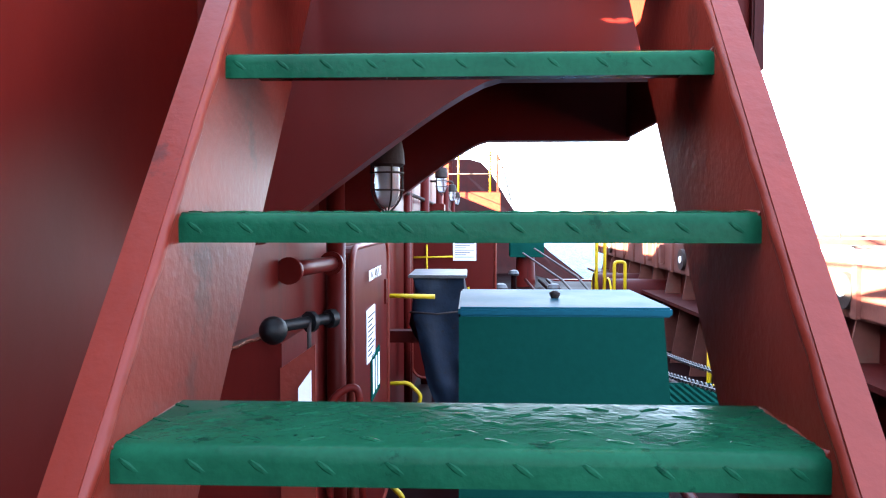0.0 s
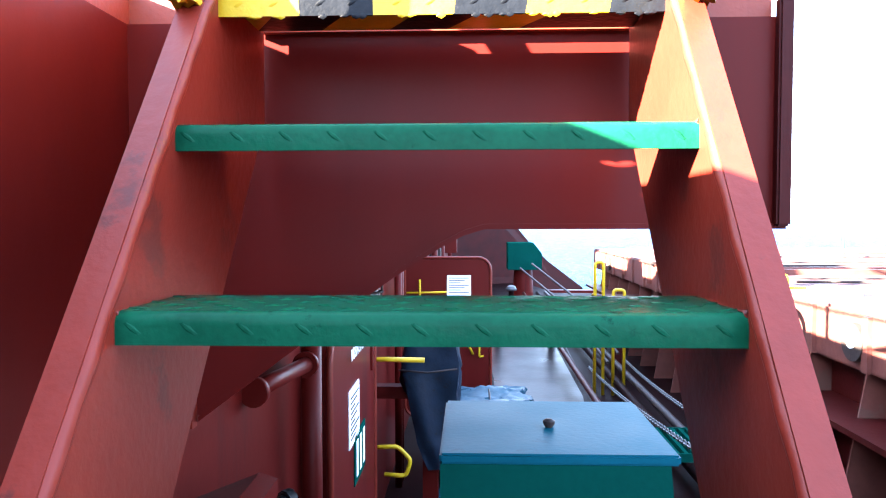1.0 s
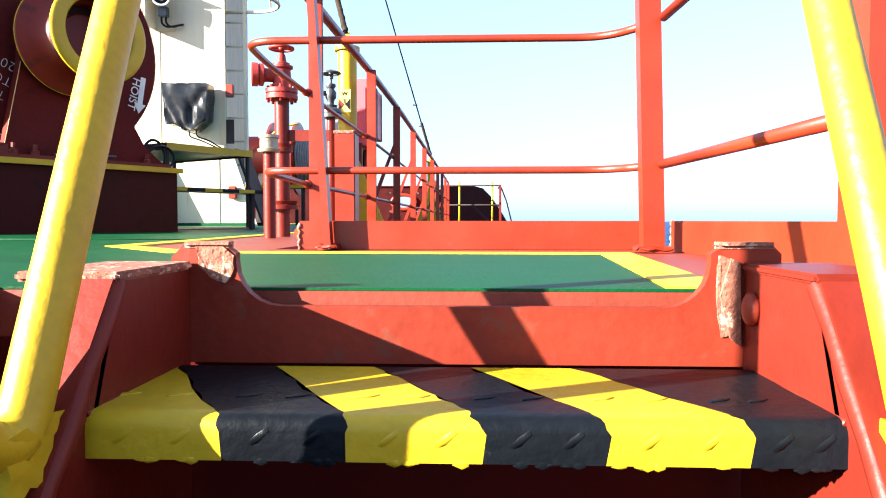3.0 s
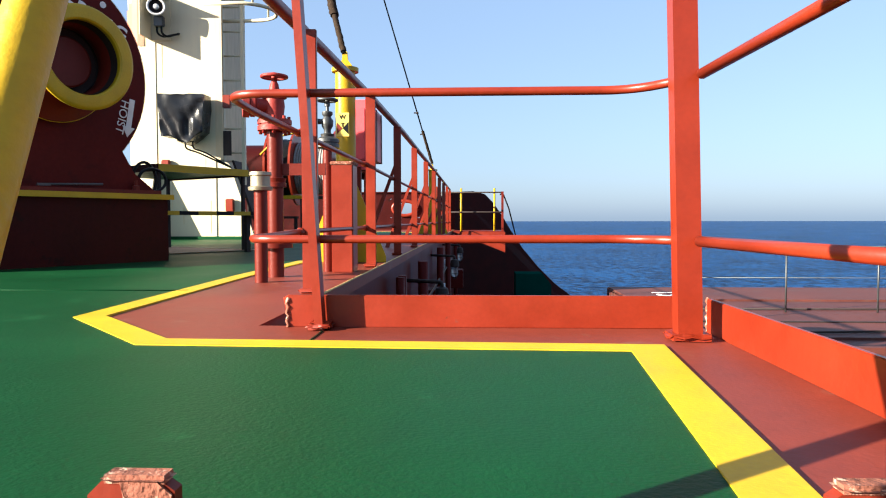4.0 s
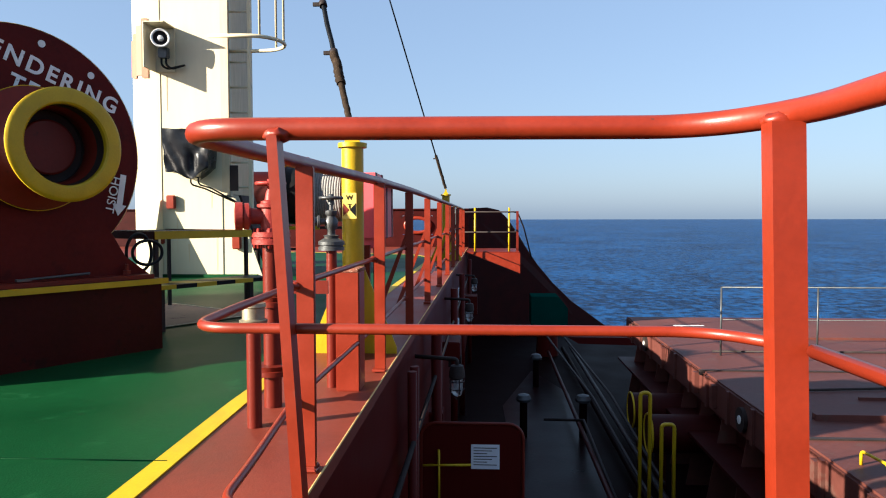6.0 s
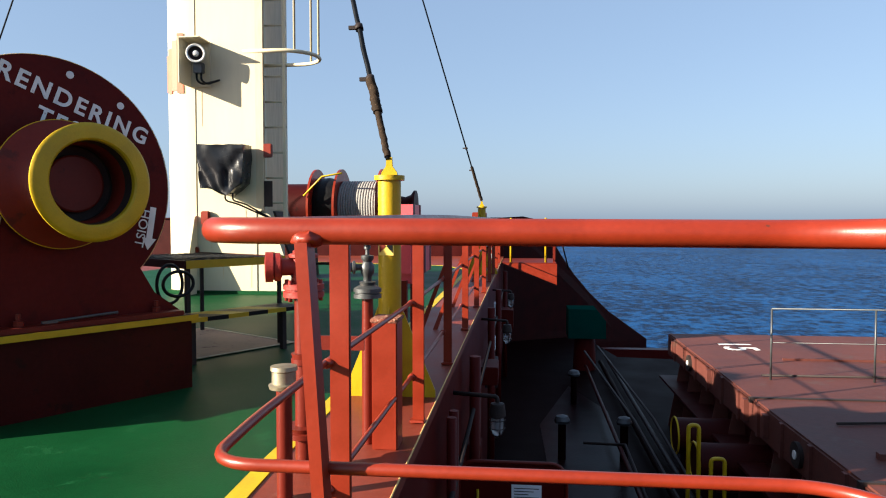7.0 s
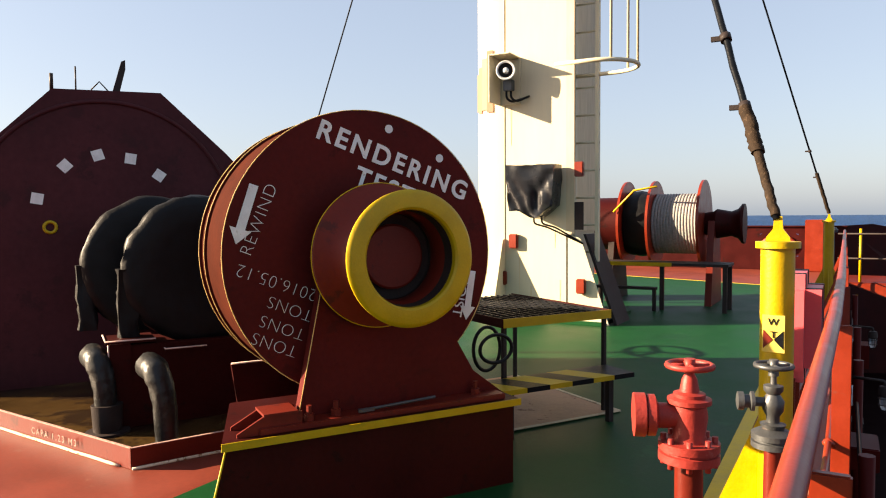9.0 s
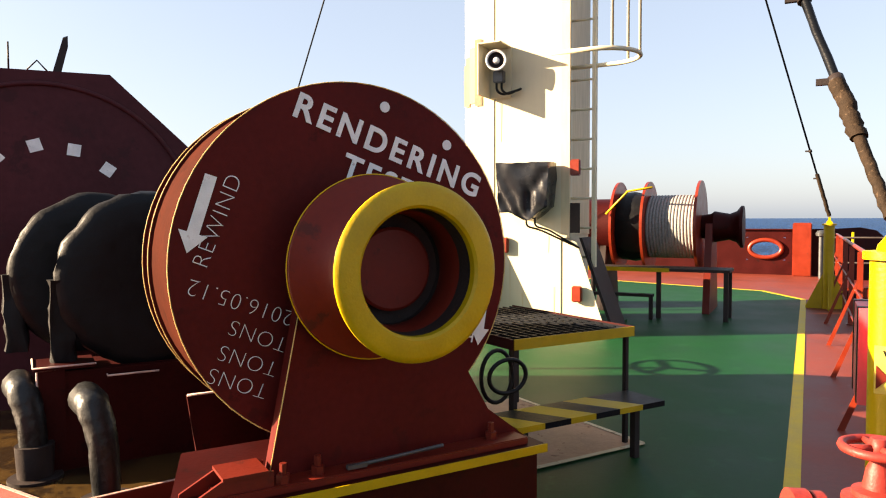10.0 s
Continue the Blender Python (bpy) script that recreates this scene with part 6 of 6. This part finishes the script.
# ---- hatch details ----
for i in range(26):
    y = -9.3 + i * 0.78
    bm = B()
    prism(bm, [(-4.2, y, 0.0), (-4.55, y, 0.0), (-4.36, y, hz - 1.46), (-4.2, y, hz - 1.46)], (0, 0.018, 0))
    part("coaming_stay", bm, HATCH, hatch)
bm = B()
box(bm, -4.62, -4.2, -14.5, 10.7, hz - 1.80, hz - 1.76)
part("coaming_shelf", bm, MAROON, hatch)
for i in range(22):
    bm = B()
    box(bm, -4.432, -4.398, -5.2 + 0.74 * i, -5.13 + 0.74 * i, hz - 1.44, hz - 1.07)
    part("side_stiffener", bm, HATCH, panel)
for k, (y0, y1) in enumerate(((-1.9, -1.2), (0.2, 0.6), (1.1, 1.0), (2.9, 2.2), (5.1, 5.9), (7.4, 7.3))):
    bm = B()
    tube(bm, [(-3.9, y0, hz - 1.03), (0.0, (y0 + y1) / 2 + 0.15, hz - 1.035), (4.0, y1, hz - 1.03)], 0.014, 6)
    tagged(part("hatch_cable", bm, DARK), "dark cable lying across the hatch cover", "cable", "cables on the hatch").location = (8, 5, ZL)
for y in (3.4, 6.15):
    bm = B()
    box(bm, -4.44, 12.01, y, y + 0.05, hz - 1.10, hz - 1.035)
    part("panel_joint", bm, DARK, panel)
for y in (-3.0, -0.4, 2.0, 4.8, 8.6):
    bm = B()
    box(bm, -3.2, 11.5, y, y + 0.03, hz - 1.05, hz - 1.02)
    part("stiffener", bm, HATCH, panel)
bm = B()
box(bm, -4.0, -1.2, 4.0, 4.08, hz - 1.05, hz - 0.99)
box(bm, -1.28, -1.2, 2.6, 4.0, hz - 1.05, hz - 0.99)
part("cable_guard", bm, HATCH, panel)
for y, z in ((4.75, hz - 1.26), (0.9, hz - 1.26), (9.3, hz - 1.26)):
    bm = B()
    lathe(bm, [(-4.44, 0.03), (-4.44, 0.13), (-4.39, 0.13), (-4.39, 0.03)], 24, Matrix.Translation((0, y, z)))
    part("wheel_lug", bm, DARK, panel, smooth=40)
    bm = B()
    lathe(bm, [(-4.45, 0.01), (-4.45, 0.045), (-4.43, 0.045), (-4.43, 0.01)], 16, Matrix.Translation((0, y, z)))
    part("lug_pin", bm, WHITE, hatch)
for y in (3.0, 5.6, 6.3, 8.0, 10.4):
    bm = B()
    box(bm, -4.46, -4.40, y, y + 0.10, hz - 1.36, hz - 1.10)
    part("cleat", bm, HATCH, panel)
lettering("hatch_number", "15", 0.75, Matrix.Translation((-3.55, 9.75, hz - 1.048)) @ Matrix.Rotation(radians(-90), 4, "Z"), WHITE, panel, wide=1.1, weight=0.01)
for y in (6.2, 7.3):
    dr = thing("hydraulic_cylinder", "dark red horizontal cylinder with a pale end rim by the hatch", "cylinder", (2.95, y + 5.0, -1.86), "hatch side cylinders")
    bm = B()
    lathe(bm, [(0, 0.05), (0, 0.24), (0.9, 0.24), (0.9, 0.05)], 28)
    part("barrel", bm, MAROON, dr, smooth=40)
    bm = B()
    tube(bm, [(0.0, 0.245 * math.cos(k * 0.261799), 0.245 * math.sin(k * 0.261799)) for k in range(25)], 0.014, 6, cap=False)
    part("end_rim", bm, YLINE, dr)
    bm = B()
    box(bm, 0.1, 0.2, -0.1, 0.1, ZL + 1.86, -0.2)
    part("foot", bm, MAROON, dr)
hr = thing("hatch_rail", "thin pale guard rail standing on the hatch cover", "rail", (4.15, 12.2, -1.05))
for i in range(10):
    bm = B()
    tube(bm, [(1.3 * i, 0, 0), (1.3 * i, 0, 0.95)], 0.014, 8)
    part("post", bm, GREY, hr)
for z in (0.5, 0.95):
    bm = B()
    tube(bm, [(0, 0, z), (11.7, 0, z)], 0.010 if z > 0.6 else 0.006, 8)
    part("rail", bm, GREY, hr)
hh = thing("grab_bar", "bent yellow tubular grab bar on the hatch cover", "grab bar", (3.8, 7.6, -1.05))
bm = B()
tube(bm, rounded([(0, 0.2, 0), (0, 0.2, 0.11), (0.03, -0.12, 0.11), (0.03, -0.12, 0)], 0.04), 0.013, 8)
part("tube", bm, YELLOW, hh)
bm = B()
box(bm, 0.0, 0.2, -0.20, -0.16, 0.0, 0.02)
part("foot_bar", bm, YELLOW, hh)
bm = B()
lathe_z(bm, (3.95, 6.9, -1.05), [(0, 0.2), (0.05, 0.2), (0.07, 0.15), (0.07, 0.05)], 24)
tagged(part("hatch_manhole", bm, WHITE, smooth=40), "round white manhole lid on the hatch cover", "manhole lid")
ht = thing("rope_coil", "coiled pale rope hung at the hatch side", "rope coil", (3.3, 6.7, -1.2))
bm = B()
for k in range(3):
    tube(bm, [(0.02 * k, 0.20 * math.cos(i * 0.314159), 0.15 * math.sin(i * 0.314159)) for i in range(21)], 0.014, 6, cap=False)
part("rope", bm, ROPE, ht)
